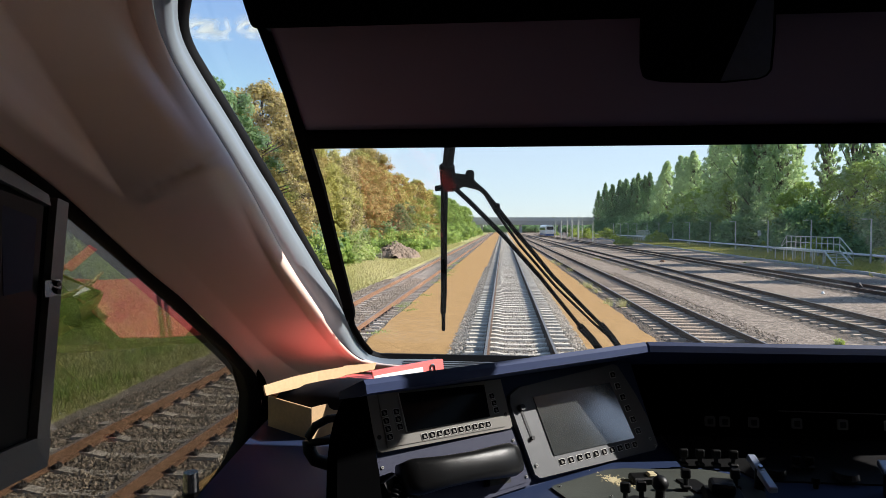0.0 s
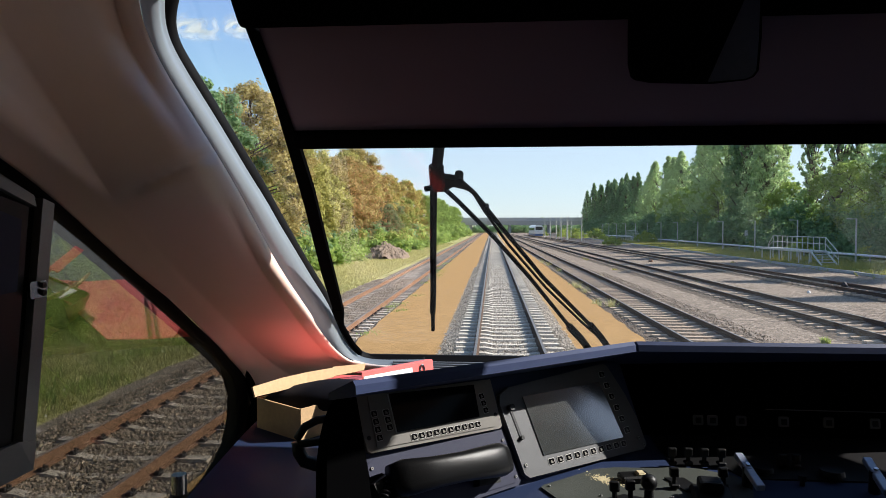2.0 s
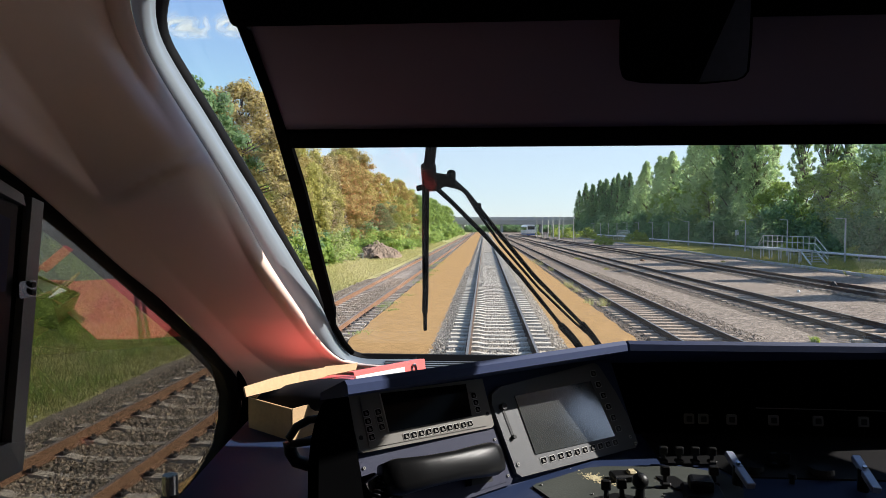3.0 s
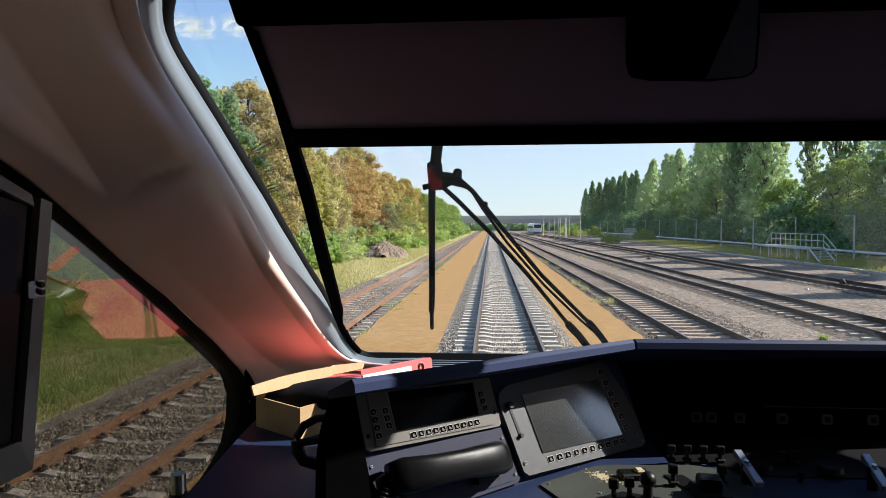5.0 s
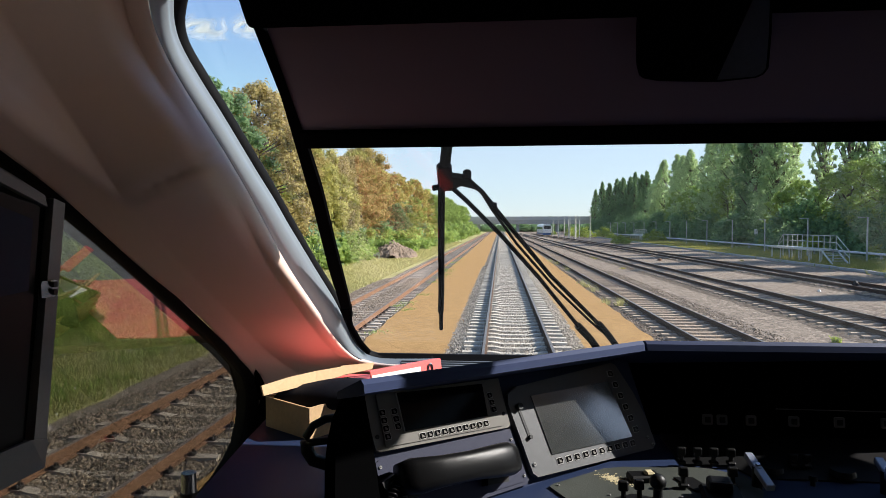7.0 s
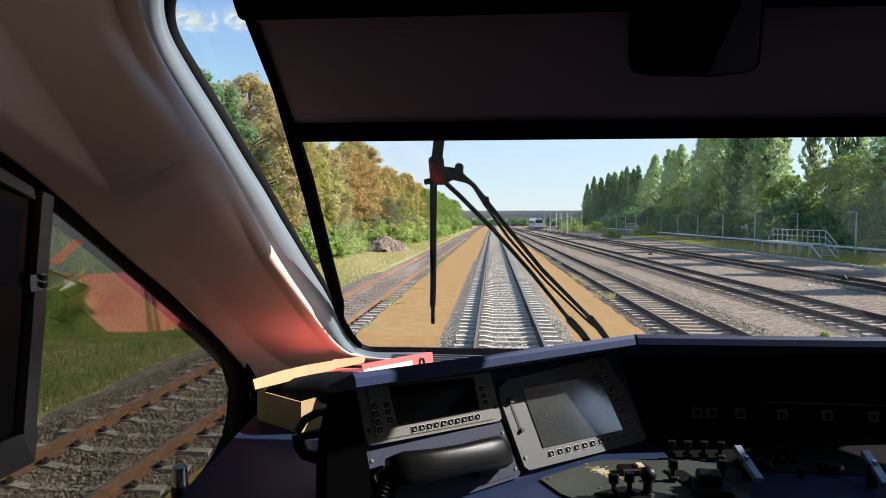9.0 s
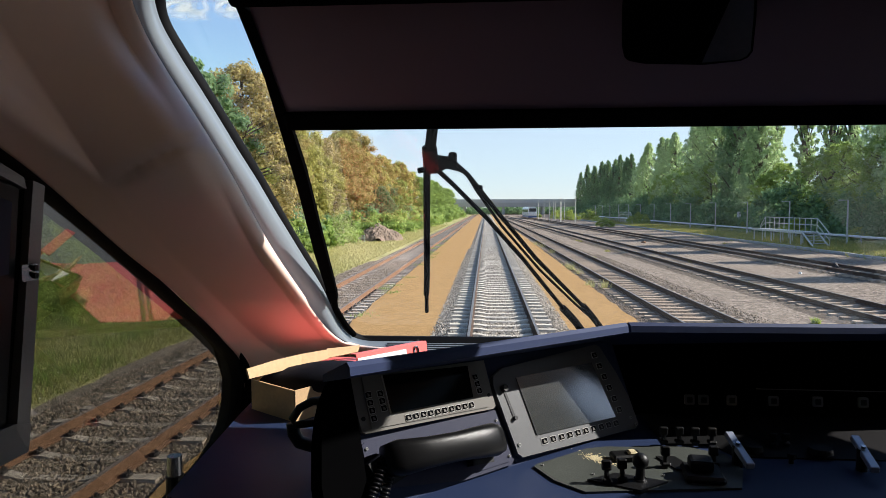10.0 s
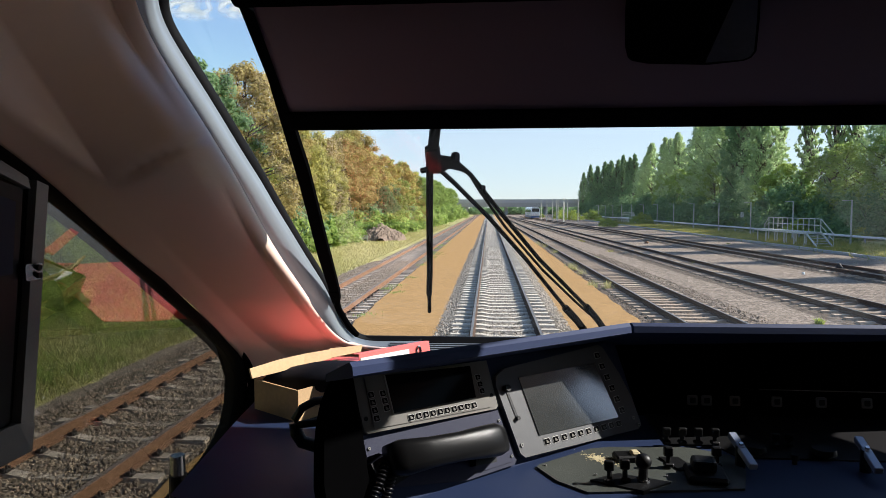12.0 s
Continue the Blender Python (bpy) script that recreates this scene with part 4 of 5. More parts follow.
# paint worn through beside the levers: a cluster of flakes
wr_ = random.Random(5)
fv, ff = [], []
for k in range(420):
    q = abs(wr_.gauss(0, 0.45))
    along = wr_.gauss(0.0, 0.42)
    cx_, cy_ = 0.268 + 0.030 * along + 0.012 * wr_.gauss(0, 1), 1.542 - 0.038 * along + 0.014 * wr_.gauss(0, 1) * q
    r_ = wr_.uniform(0.0008, 0.0032)
    i0 = len(fv)
    turn = wr_.uniform(0, 6.28)
    fv += [(cx_ + r_ * math.cos(turn + j * 1.257) * wr_.uniform(0.5, 1.3), cy_ + r_ * math.sin(turn + j * 1.257) * wr_.uniform(0.5, 1.3), DESK_Z + 0.0054 + 0.0000015 * k) for j in range(5)]
    ff.append(tuple(range(i0, i0 + 5)))
tagged(raw("worn_patch", fv, ff, M_SCRATCH, cp), "yellow patch of worn-through paint", kind="stuff")


def toggle(x, y, h, lean, k=0.6, tip=M_BLACK):
    t = thing("switch_lever", pose(x, y, DESK_Z + 0.008, lean, 0, 0), "small black paddle switch on the desk", "switch", "desk switches")
    part("collar", cbox((0, 0, 0.004), (0.034 * k, 0.034 * k, 0.010), bevel=0.003), M_BLACK, t)
    part("stem", ccyl((0, 0, 0.0), (0, 0, h), 0.009 * k, n=10), M_BLACK, t)
    part("paddle", cbox((0, 0, h), (0.034 * k, 0.022 * k, 0.036 * k), bevel=0.006 * k, seg=2), tip, t)


for x, y in ((0.262, 1.402), (0.297, 1.412)):
    toggle(x, y, 0.036, -15, 0.62)
for x in (0.448, 0.487, 0.526, 0.567):
    toggle(x, 1.655, 0.030, 0, 0.60)
toggle(0.413, 1.503, 0.034, -8, 0.62)
toggle(0.523, 1.510, 0.034, -8, 0.62)
for x in (0.714, 0.746):
    toggle(x, 1.655, 0.022, 0, 0.55)
kn = thing("ball_lever", pose(0.336, 1.418, DESK_Z + 0.005), "black ball-headed control lever", "lever")
bm = bmesh.new()
bmesh.ops.create_uvsphere(bm, u_segments=24, v_segments=14, radius=0.0175, matrix=pose(0, 0, 0.046))
part("ball", bm, M_BLACK, kn, "", True)
part("stem", ccyl((0, 0, 0), (0, 0, 0.04), 0.011, 0.009, 16), M_BLACK, kn)
part("collar", ccyl((0, 0, 0), (0, 0, 0.008), 0.014, n=16), M_STEEL, kn)
rk = thing("rocker_switch", pose(0.333, 1.545, DESK_Z + 0.005, 0, 0, 10), "black rocker switch block with worn top", "switch")
part("base", cbox((0, 0, 0.008), (0.072, 0.040, 0.016), bevel=0.004), M_BLACK, rk)
part("rocker", cbox((0.012, -0.004, 0.018), (0.022, 0.024, 0.010), bevel=0.004), M_SCRATCH, rk, "worn brass-coloured rocker")
jb = thing("joystick_block", pose(0.480, 1.452, DESK_Z + 0.005, 0, 0, -8), "square black joystick block", "switch")
part("base", cbox((0, 0, 0.008), (0.085, 0.090, 0.016), bevel=0.006), M_BLACK, jb)
part("grip", cbox((-0.004, 0.006, 0.028), (0.052, 0.045, 0.028), bevel=0.008, seg=2), M_BLACK, jb)


def lever(x0, y0, x1, y1):
    t = thing("flat_lever", Matrix.Identity(4), "flat brushed steel lever on the desk", "lever", "steel levers")
    p, q = Vector((x0, y0, DESK_Z + 0.065)), Vector((x1, y1, DESK_Z + 0.032))
    d = (q - p)
    m = Matrix.Translation((p + q) / 2) @ d.to_track_quat("Y", "Z").to_matrix().to_4x4()
    part("blade", cbox((0, 0, 0), (0.019, d.length, 0.015), m @ pose(0, 0, -0.006), bevel=0.002), M_LEVER, t, "blue-grey steel blade")
    part("bolt", ccyl(m @ Vector((0, -0.01, 0.003)), m @ Vector((0, -0.01, 0.007)), 0.005, n=10), M_STEEL, t)
    part("support", ccyl(((x0 + x1) / 2, (y0 + y1) / 2 + 0.01, DESK_Z - 0.002), ((x0 + x1) / 2, (y0 + y1) / 2 + 0.01, DESK_Z + 0.05), 0.012), M_BLACK, t)


lever(0.580, 1.580, 0.587, 1.462)
lever(0.865, 1.570, 0.849, 1.456)
for x, y, r in ((0.647, 1.610, 0.026), (0.803, 1.600, 0.029), (0.716, 1.556, 0.010)):
    t = thing("round_button", pose(x, y, DESK_Z), "round black mushroom button", "button", "mushroom buttons")
    part("stem", ccyl((0, 0, 0), (0, 0, 0.012), r * 0.6), M_BLACK, t)
    part("cap", ccyl((0, 0, 0.012), (0, 0, 0.024), r, r * 0.9, 20), M_BLACK, t)

# blind
bl = thing("roller_blind", SCR @ pose(0, 0, 0.068), "dark roller blind drawn half down over the windscreen", "blind")
part("fabric", cbox((0.32, 0.17, 0), (1.84, 0.41, 0.003)), M_BLIND, bl, "dark purple-black blind fabric")
part("bottom_bar", cbox((0.32, -0.060, 0.004), (1.84, 0.066, 0.022), bevel=0.008, seg=2), M_MATTE, bl)
part("housing", cbox((0.30, 0.42, 0.025), (1.86, 0.15, 0.08), bevel=0.02, seg=2), M_MATTE, bl)
part("guide_rail", prism([(-0.635, 0.36), (-0.618, 0.10), (-0.623, -0.139), (-0.628, -0.353), (-0.646, -0.724), (-0.648, -0.985), (-0.612, -0.995), (-0.606, -0.908), (-0.596, -0.604), (-0.583, -0.278), (-0.586, -0.044), (-0.600, 0.30)], 0.024, pose(0, 0, -0.016)), M_MATTE, bl)
part("end_cap", prism([(-0.652, -0.97), (-0.650, -1.05), (-0.616, -1.04), (-0.608, -0.97)], 0.03, pose(0, 0, -0.018)), M_MATTE, bl)
part("guide_foot", tube([(-0.634, -1.03, -0.018), (-0.645, -1.134, -0.018), (-0.625, -1.274, -0.018), (-0.600, -1.358, -0.018)], 0.013, 8), M_MATTE, bl)

mir = thing("monitor_back", SCR @ pose(0, 0, 0.10), "black rounded monitor hanging over the blind", "monitor")
part("shell", prism([(0.345, 0.205), (0.350, 0.192), (0.362, 0.182), (0.404, 0.172), (0.555, 0.166), (0.640, 0.176), (0.656, 0.186), (0.662, 0.205), (0.640, 0.300), (0.600, 0.440), (0.316, 0.445), (0.329, 0.307)], 0.035), M_MATTE, mir)
# lies flush on the shell: the slanting side's highlight is a lighter colour
part("facet", prism([(0.545, 0.174), (0.636, 0.182), (0.650, 0.191), (0.655, 0.207), (0.633, 0.300), (0.596, 0.435), (0.575, 0.435)], 0.037), M_GLOSSBLACK, mir, "glossy side facet with its highlight put into a lighter colour")

# wiper outside
wp = thing("windscreen_wiper", SCR @ pose(0, 0, -0.035), "black windscreen wiper parked upright outside the glass", "wiper")
part("blade", tube([(-0.165, 0.10, 0), (-0.171, -0.19, 0), (-0.196, -0.36, 0.0)], 0.018, 8), M_MATTE, wp)
part("blade", tube([(-0.196, -0.30, 0), (-0.218, -0.60, 0), (-0.245, -1.0, 0), (-0.258, -1.15, 0)], 0.0125, 8), M_MATTE, wp)
part("blade_tip", tube([(-0.256, -1.13, 0), (-0.266, -1.29, 0)], 0.0085, 8), M_MATTE, wp)
part("clip", cbox((-0.186, -0.325, 0.006), (0.050, 0.12, 0.030), bevel=0.008), M_MATTE, wp)
part("clip_pin", tube([(-0.232, -0.384, 0), (-0.20, -0.374, 0)], 0.010, 8), M_MATTE, wp)
part("yoke", prism([(-0.175, -0.318), (-0.135, -0.326), (-0.112, -0.332), (-0.094, -0.362), (-0.108, -0.372), (-0.132, -0.362), (-0.16, -0.380), (-0.178, -0.375)], 0.024, pose(0, 0, -0.012)), M_MATTE, wp)
part("joint", ccyl((-0.112, -0.325, -0.016), (-0.112, -0.325, 0.024), 0.015), M_MATTE, wp)
part("arm", tube([(-0.108, -0.345, 0), (-0.085, -0.375, 0), (-0.062, -0.405, 0), (-0.022, -0.480, 0), (0.035, -0.587, 0), (0.20, -0.885, 0), (0.393, -1.181, 0), (0.47, -1.30, 0)], 0.0085, 8), M_MATTE, wp)
part("arm_foot", tube([(0.43, -1.235, 0), (0.49, -1.34, 0), (0.545, -1.45, 0), (0.555, -1.53, 0)], 0.015, 8), M_MATTE, wp)
part("arm", tube([(-0.118, -0.36, 0.008), (-0.07, -0.385, 0.008), (-0.03, -0.482, 0.008), (0.06, -0.675, 0.006), (0.22, -0.955, 0.006), (0.385, -1.20, 0.006), (0.45, -1.29, 0.006)], 0.0055, 8), M_MATTE, wp)
part("arm_joint", cbox((-0.022, -0.482, 0.0), (0.022, 0.034, 0.026), pose(0, 0, 0, 0, 0, 0), bevel=0.005), M_MATTE, wp)
part("arm", tube([(-0.172, -0.372, 0), (-0.12, -0.445, 0), (0.0, -0.63, 0), (0.15, -0.89, 0), (0.36, -1.287, 0)], 0.0085, 8), M_MATTE, wp)
part("arm_foot", tube([(0.34, -1.25, 0), (0.40, -1.35, 0), (0.455, -1.46, 0), (0.48, -1.53, 0)], 0.017, 8), M_MATTE, wp)
part("pivot", ccyl((0.535, -1.52, -0.03), (0.535, -1.52, 0.02), 0.022), M_MATTE, wp)
part("pivot", ccyl((0.47, -1.52, -0.03), (0.47, -1.52, 0.02), 0.022), M_MATTE, wp)

# box, binder and bag in the corner
bx = thing("cardboard_box", pose(-0.523, 1.968, DESK_Z, 0, 0, 55), "open brown cardboard box in the windscreen corner", "box")
for c, s, nm in (((0, -0.10, 0.045), (0.32, 0.005, 0.09), "side"), ((0, 0.10, 0.045), (0.32, 0.005, 0.09), "side"), ((-0.16, 0, 0.045), (0.005, 0.20, 0.09), "side"), ((0.16, 0, 0.045), (0.005, 0.20, 0.09), "side"),
                 ((0, 0, 0.004), (0.32, 0.20, 0.005), "bottom")):
    part(nm, cbox(c, s), M_CARD, bx)
part("papers", cbox((0.02, -0.02, 0.083), (0.26, 0.14, 0.008), pose(0, 0, 0, 2, 1, 4)), M_PAPER, bx, "loose white papers in the box")
def card(pts, name, label=""):
    """A strip of board between two rows of points, with thickness and a slightly torn edge."""
    part(name, solid(loft(pts), 0.006), M_CARD, bx, label)


inv = bx.matrix_basis.inverted()
def turned(pts, near):
    """Points shifted along their lines from the eye, so that the board turns its face to the right."""
    return [inv @ (EYE_V + (Vector(p) - EYE_V) * k) for p, k in zip(pts, near)]


front = [(-0.725, 1.950, 2.176), (-0.644, 1.950, 2.197), (-0.561, 1.950, 2.220), (-0.478, 1.950, 2.242)]
rear = [(-0.739, 1.968, 2.2027), (-0.649, 1.968, 2.2315), (-0.5654, 1.968, 2.2517), (-0.4829, 1.968, 2.2670)]
card([turned(front, (0.92, 0.97, 1.02, 1.06)), turned(rear, (0.92, 0.97, 1.02, 1.06))], "flap", "raised sunlit cardboard flap")
front = [(-0.488, 1.970, 2.239), (-0.390, 1.970, 2.260)]
rear = [(-0.4911, 1.989, 2.2648), (-0.3882, 1.989, 2.2763)]
card([turned(front, (1.055, 1.10)), turned(rear, (1.055, 1.10))], "flap")
part("flap", cbox((0, 0, 0), (0.20, 0.05, 0.003), pose(0.05, -0.078, 0.092, 8, 0)), M_CARD, bx)

bd = thing("ring_binder", pose(-0.310, 2.145, 2.186, -9, 0, 47), "red ring binder with a white label lying open under the windscreen", "binder")
part("cover", cbox((0, 0.008, 0.050), (0.30, 0.034, 0.003), bevel=0.001), M_RED, bd)
# the other cover lies flat beside it, out to the pillar
inv = bd.matrix_basis.inverted()
lid = [[inv @ Vector(p) for p in row] for row in (((-0.30, 2.11, 2.125), (-0.52, 2.11, 2.125), (-0.735, 2.12, 2.125)), ((-0.30, 2.30, 2.122), (-0.52, 2.30, 2.122), (-0.745, 2.30, 2.122)), ((-0.27, 2.49, 2.120), (-0.50, 2.49, 2.120), (-0.74, 2.49, 2.120)))]
part("cover", solid(loft(lid), 0.003), M_RED, bd, "open red binder cover")
part("spine", cbox((0, -0.01, 0.025), (0.30, 0.003, 0.050), bevel=0.001), M_RED, bd)
part("label", cbox((-0.045, -0.0125, 0.022), (0.20, 0.002, 0.030)), M_PAPER, bd, "white paper label")
part("finger_ring", tube([(0.098 + 0.009 * math.cos(q), -0.0135, 0.025 + 0.015 * math.sin(q)) for q in [math.tau * j / 16 for j in range(17)]], 0.003, 6), M_STEEL, bd)

rows = []
for k in range(21):
    f = k / 14
    c_ = Vector((-0.712, 1.945, 2.172)).lerp(Vector((-0.375, 1.892, 2.208)), f)
    thick = 0.042 * math.sin(math.pi * min(1.0, 0.03 + f * 0.66)) ** 0.8
    deep = 0.012 + 0.10 * math.sin(math.pi * min(0.70, 0.04 + 0.80 * f))
    ring = []
    for j in range(18):
        q = math.tau * j / 18
        wob = 1 + 0.10 * noise.noise(Vector((f * 5, math.cos(q) * 1.6, math.sin(q) * 1.6)))
        ring.append(c_ + Vector((-0.35 * deep * math.cos(q) * 0.6, deep * math.cos(q) * 0.8, thick * math.sin(q) * wob)))
    rows.append(ring)
bm = loft(rows, closed=True)
bm.verts.ensure_lookup_table()
bm.faces.new(bm.verts[:18])
bm.faces.new(bm.verts[-18:])
bmesh.ops.recalc_face_normals(bm, faces=bm.faces)
bag = finish("cloth_bag", bm, M_CLOTH, smooth=True)
tagged(bag, "folded black-navy cloth bag lying on the box", "cloth")
cb = thing("cable_loop", Matrix.Identity(4), "loop of black cable hanging at the panel's end", "cable")
part("cable", tube([(-0.338, 1.450, 2.227), (-0.346, 1.450, 2.252), (-0.365, 1.450, 2.265), (-0.395, 1.450, 2.260), (-0.424, 1.450, 2.244), (-0.441, 1.450, 2.218), (-0.440, 1.450, 2.203), (-0.418, 1.450, 2.207), (-0.379, 1.450, 2.213), (-0.346, 1.450, 2.211)], 0.0095, 8), M_BLACK, cb, "", True)
part("strap", tube([(-0.443, 1.460, 2.205), (-0.441, 1.460, 2.182), (-0.428, 1.460, 2.161), (-0.401, 1.460, 2.154), (-0.362, 1.460, 2.155)], 0.016, 8), M_BLACK, cb, "thick black plug", True)
kb = thing("chrome_knob", pose(-1.0, 2.01, 1.615), "small chrome locking knob on the sill", "knob")
part("cap", ccyl((0, 0, 0.225), (0, 0, 0.29), 0.024, 0.023, 20), M_STEEL, kb)
part("stem", ccyl((0, 0, 0), (0, 0, 0.227), 0.028, n=16), M_BLACK, kb)

SIZE = Matrix.Translation(EYE) @ Matrix.Scale(0.78, 4) @ Matrix.Translation([-c for c in EYE])
for ob in [o for o in scene.objects if o not in OUTSIDE and o.parent is None]:
    ob.matrix_basis = SIZE @ ob.matrix_basis
# ---- plants ----
def leaf_cloud(centres, radii, per, size, seed, flat=0.75):
    """Leaf blades (rhombs) strewn in clumps."""
    rng = np.random.default_rng(seed)
    c = np.repeat(np.array(centres), per, 0)
    r = np.repeat(np.array(radii), per)[:, None]
    n = len(c)
    d = rng.normal(size=(n, 3))
    d /= np.linalg.norm(d, axis=1)[:, None]
    p = c + d * r * rng.random((n, 1)) ** 0.5 * (1 + 0.28 * rng.normal(size=(n, 1))) * np.array([1, 1, flat])
    nrm = d + rng.normal(size=(n, 3)) * 0.5 + np.array([0, 0, 0.3])
    nrm /= np.linalg.norm(nrm, axis=1)[:, None]
    t = np.cross(nrm, rng.normal(size=(n, 3)))
    t /= np.linalg.norm(t, axis=1)[:, None]
    b = np.cross(nrm, t)
    s = size * rng.uniform(0.6, 1.4, (n, 1))
    V = np.stack([p - t * s, p + b * s * 0.55, p + t * s, p - b * s * 0.55], 1).reshape(-1, 3)
    F = np.arange(4 * n).reshape(-1, 4)
    return V, F


def tree(name, kind, h, w, seed, leaf, label, leafsize=0.28, per=70, clumps=70, base=0.12):
    """A tapered trunk with limbs and a crown of leaf clumps; kind: column (poplar), round or bush."""
    rng = random.Random(seed)
    t = thing(name, Matrix.Identity(4), label, "bush" if kind == "bush" else "tree")
    cs, rs = [], []
    limbs = bmesh.new()
    if kind != "bush":
        tr = 0.018 * h if kind == "column" else 0.02 * h
        pts = [Vector((rng.uniform(-.1, .1) * i, rng.uniform(-.1, .1) * i, h * f)) for i, f in enumerate((-0.02, 0.2, 0.45, 0.7, 0.92))]
        for i, (p_, q_) in enumerate(zip(pts, pts[1:])):
            cyl(limbs, p_, q_, tr * (1 - i * 0.24), tr * (0.76 - i * 0.24) + 0.01, 8)
    for i in range(clumps):
        f = (i + rng.random()) / clumps
        a_ = rng.random() * math.tau
        if kind == "column":
            z = h * (base + (1 - base) * f)
            rad = w * (0.55 + 0.6 * math.sin(math.pi * min(1, f * 1.05)) ** 0.7) * (1 - f) ** 0.36 * rng.uniform(0.35, 1.15)
            cs.append((rad * math.cos(a_), rad * math.sin(a_), z))
            rs.append(rng.uniform(0.3, 0.8) * w * 0.36 * (1.1 - 0.6 * f))
        elif kind == "round":
            z = h * (base + (1 - base) * f)
            env = w * math.sin(math.pi * (0.12 + 0.86 * f)) ** 0.6 * rng.uniform(0.35, 1.12)
            cs.append((env * math.cos(a_), env * math.sin(a_), z))
            rs.append(rng.uniform(0.3, 1.0) * w * 0.2)
        else:
            rad = w * rng.random() ** 0.5
            z = h * rng.random() * (1 - 0.6 * (rad / w) ** 2) * 0.85
            cs.append((rad * math.cos(a_), rad * math.sin(a_), z))
            rs.append(rng.uniform(0.5, 1.0) * min(w, h) * 0.34)
        if kind != "bush" and i % 4 == 0:
            p_ = Vector((0, 0, max(0.1 * h, cs[-1][2] - (0.16 if kind == "column" else 0.1) * h)))
            cyl(limbs, p_, Vector(cs[-1]), 0.006 * h, 0.002 * h, 5)
    if kind == "bush":
        for i in range(7):
            a_ = rng.random() * math.tau
            cyl(limbs, (0, 0, -0.05), (w * 0.6 * math.cos(a_), w * 0.6 * math.sin(a_), h * 0.6), 0.03, 0.01, 5)
    part("trunk" if kind != "bush" else "stems", limbs, M_BARK, t)
    V, F = leaf_cloud(cs, rs, per, leafsize, seed, 1.3 if kind == "column" else 0.8)
    V = V[:]
    V[:, 2] = np.maximum(V[:, 2], 0.02)
    raw("crown", V, F, leaf, t)
    return t


GZ = -0.47


def stand(master, spots, rng, lo=0.85, hi=1.15, z=GZ, group=""):
    """Copies of a plant at spots (x, y[, scale])."""
    if group:
        tagged(master, group=group)
    for i, sp in enumerate(spots):
        k = sp[2] if len(sp) > 2 else rng.uniform(lo, hi)
        m = pose(sp[0], sp[1], z, 0, 0, rng.uniform(0, 360))
        if i == 0:
            ob = master
        else:
            ob = copy_thing(master, m)
        ob.matrix_basis = m @ Matrix.Diagonal((k, k, k * rng.uniform(0.95, 1.06), 1))


rng = random.Random(11)
pop_a = tree("poplar", "column", 19, 2.7, 1, M_POP, "tall green columnar poplar behind the yard", 0.13, 62, 420, 0.05)
pop_b = tree("poplar", "column", 18, 3.4, 2, M_POP, "broad green poplar with loose crown", 0.13, 66, 440, 0.05)
pop_e = tree("poplar", "column", 19, 1.45, 6, M_POP, "slim green poplar with sky showing beside it", 0.13, 60, 330, 0.05)
pop_c = tree("poplar", "column", 19, 2.5, 3, M_DARKLEAF, "dark green poplar, ivy-clad nearby, shade-darkened in the far group", 0.13, 80, 420, 0.03)
pop_d = tree("leafy_tree", "round", 13, 4.0, 4, M_GREENLEAF, "bright sunlit leafy tree below the poplars", 0.14, 100, 210, 0.05)
stand(pop_a, [(43, 165, 1.05), (44, 95, 0.55), (43, 69, 1.15), (42, 52, 1.15), (43, 35, 1.1), (44, 158, 1.1)], rng, group="poplars")
stand(pop_b, [(40.3, 100.3, 0.98), (42, 181, 0.95), (42, 174, 1.03), (43, 160, 1.05), (42, 150, 1.1), (43, 140, 1.15), (42, 130, 1.25), (43, 124, 1.28), (44, 75, 1.1), (44, 60, 1.2), (44, 44, 1.1)], rng, group="poplars")
# in the far group the dark leaves stand in for shade on the crowns
stand(pop_c, [(42, 296, 1.0), (43, 283, 1.05), (43, 266, 1.0), (42, 243, 1.06), (42, 218, 1.02), (42, 200, 0.95), (42, 194, 0.98), (40, 107.5, 1.25), (41.5, 110, 1.2), (42, 272, 0.92), (42, 258, 0.95), (41, 251, 0.95), (42, 236, 0.99), (42, 229, 1.0), (41, 224, 0.9), (42, 211, 0.9), (41, 206, 0.85)], rng, group="poplars")
stand(pop_e, [(43, 101.5, 1.1), (42.5, 91.3, 1.1), (42.5, 84.3, 1.15), (44, 82.6, 1.05), (43, 113, 1.1)], rng, group="poplars")
stand(pop_d, [(39, 95, 0.6), (41, 85, 0.7), (42, 73, 0.78), (41, 64, 0.75), (41, 177, 0.7), (43, 56, 0.95), (42, 42, 0.95), (41, 156, 0.85), (41, 144, 0.9), (41, 133, 0.95), (41, 123, 0.85), (41, 94, 0.7), (41, 79, 0.8)], rng, group="leafy trees")
stand(copy_thing(pop_c, Matrix.Identity(4)), [(45, 262 - 7.3 * i, 0.93 + 0.05 * (i % 3)) for i in range(8)], rng, group="poplars")
hedge = tree("hedge_bush", "bush", 6.2, 3.6, 21, M_DARKLEAF, "tall dark green bush under the poplars", 0.19, 120, 70)
stand(hedge, [(38.2 + (i % 3) * 1.0, 30 + i * 6.2) for i in range(40)], rng, 0.85, 1.2, group="hedge")
low = tree("low_shrub", "bush", 2.2, 2.0, 22, M_YELLEAF, "low bright green shrub by the yard edge", 0.13, 60, 36)
stand(low, [(27, 175), (25, 150), (29, 128), (21, 167, 1.3), (19.4, 108, 0.75), (36, 66), (36, 92), (36, 79), (20, 185), (36, 52), (17, 215)], rng, 0.6, 1.3)

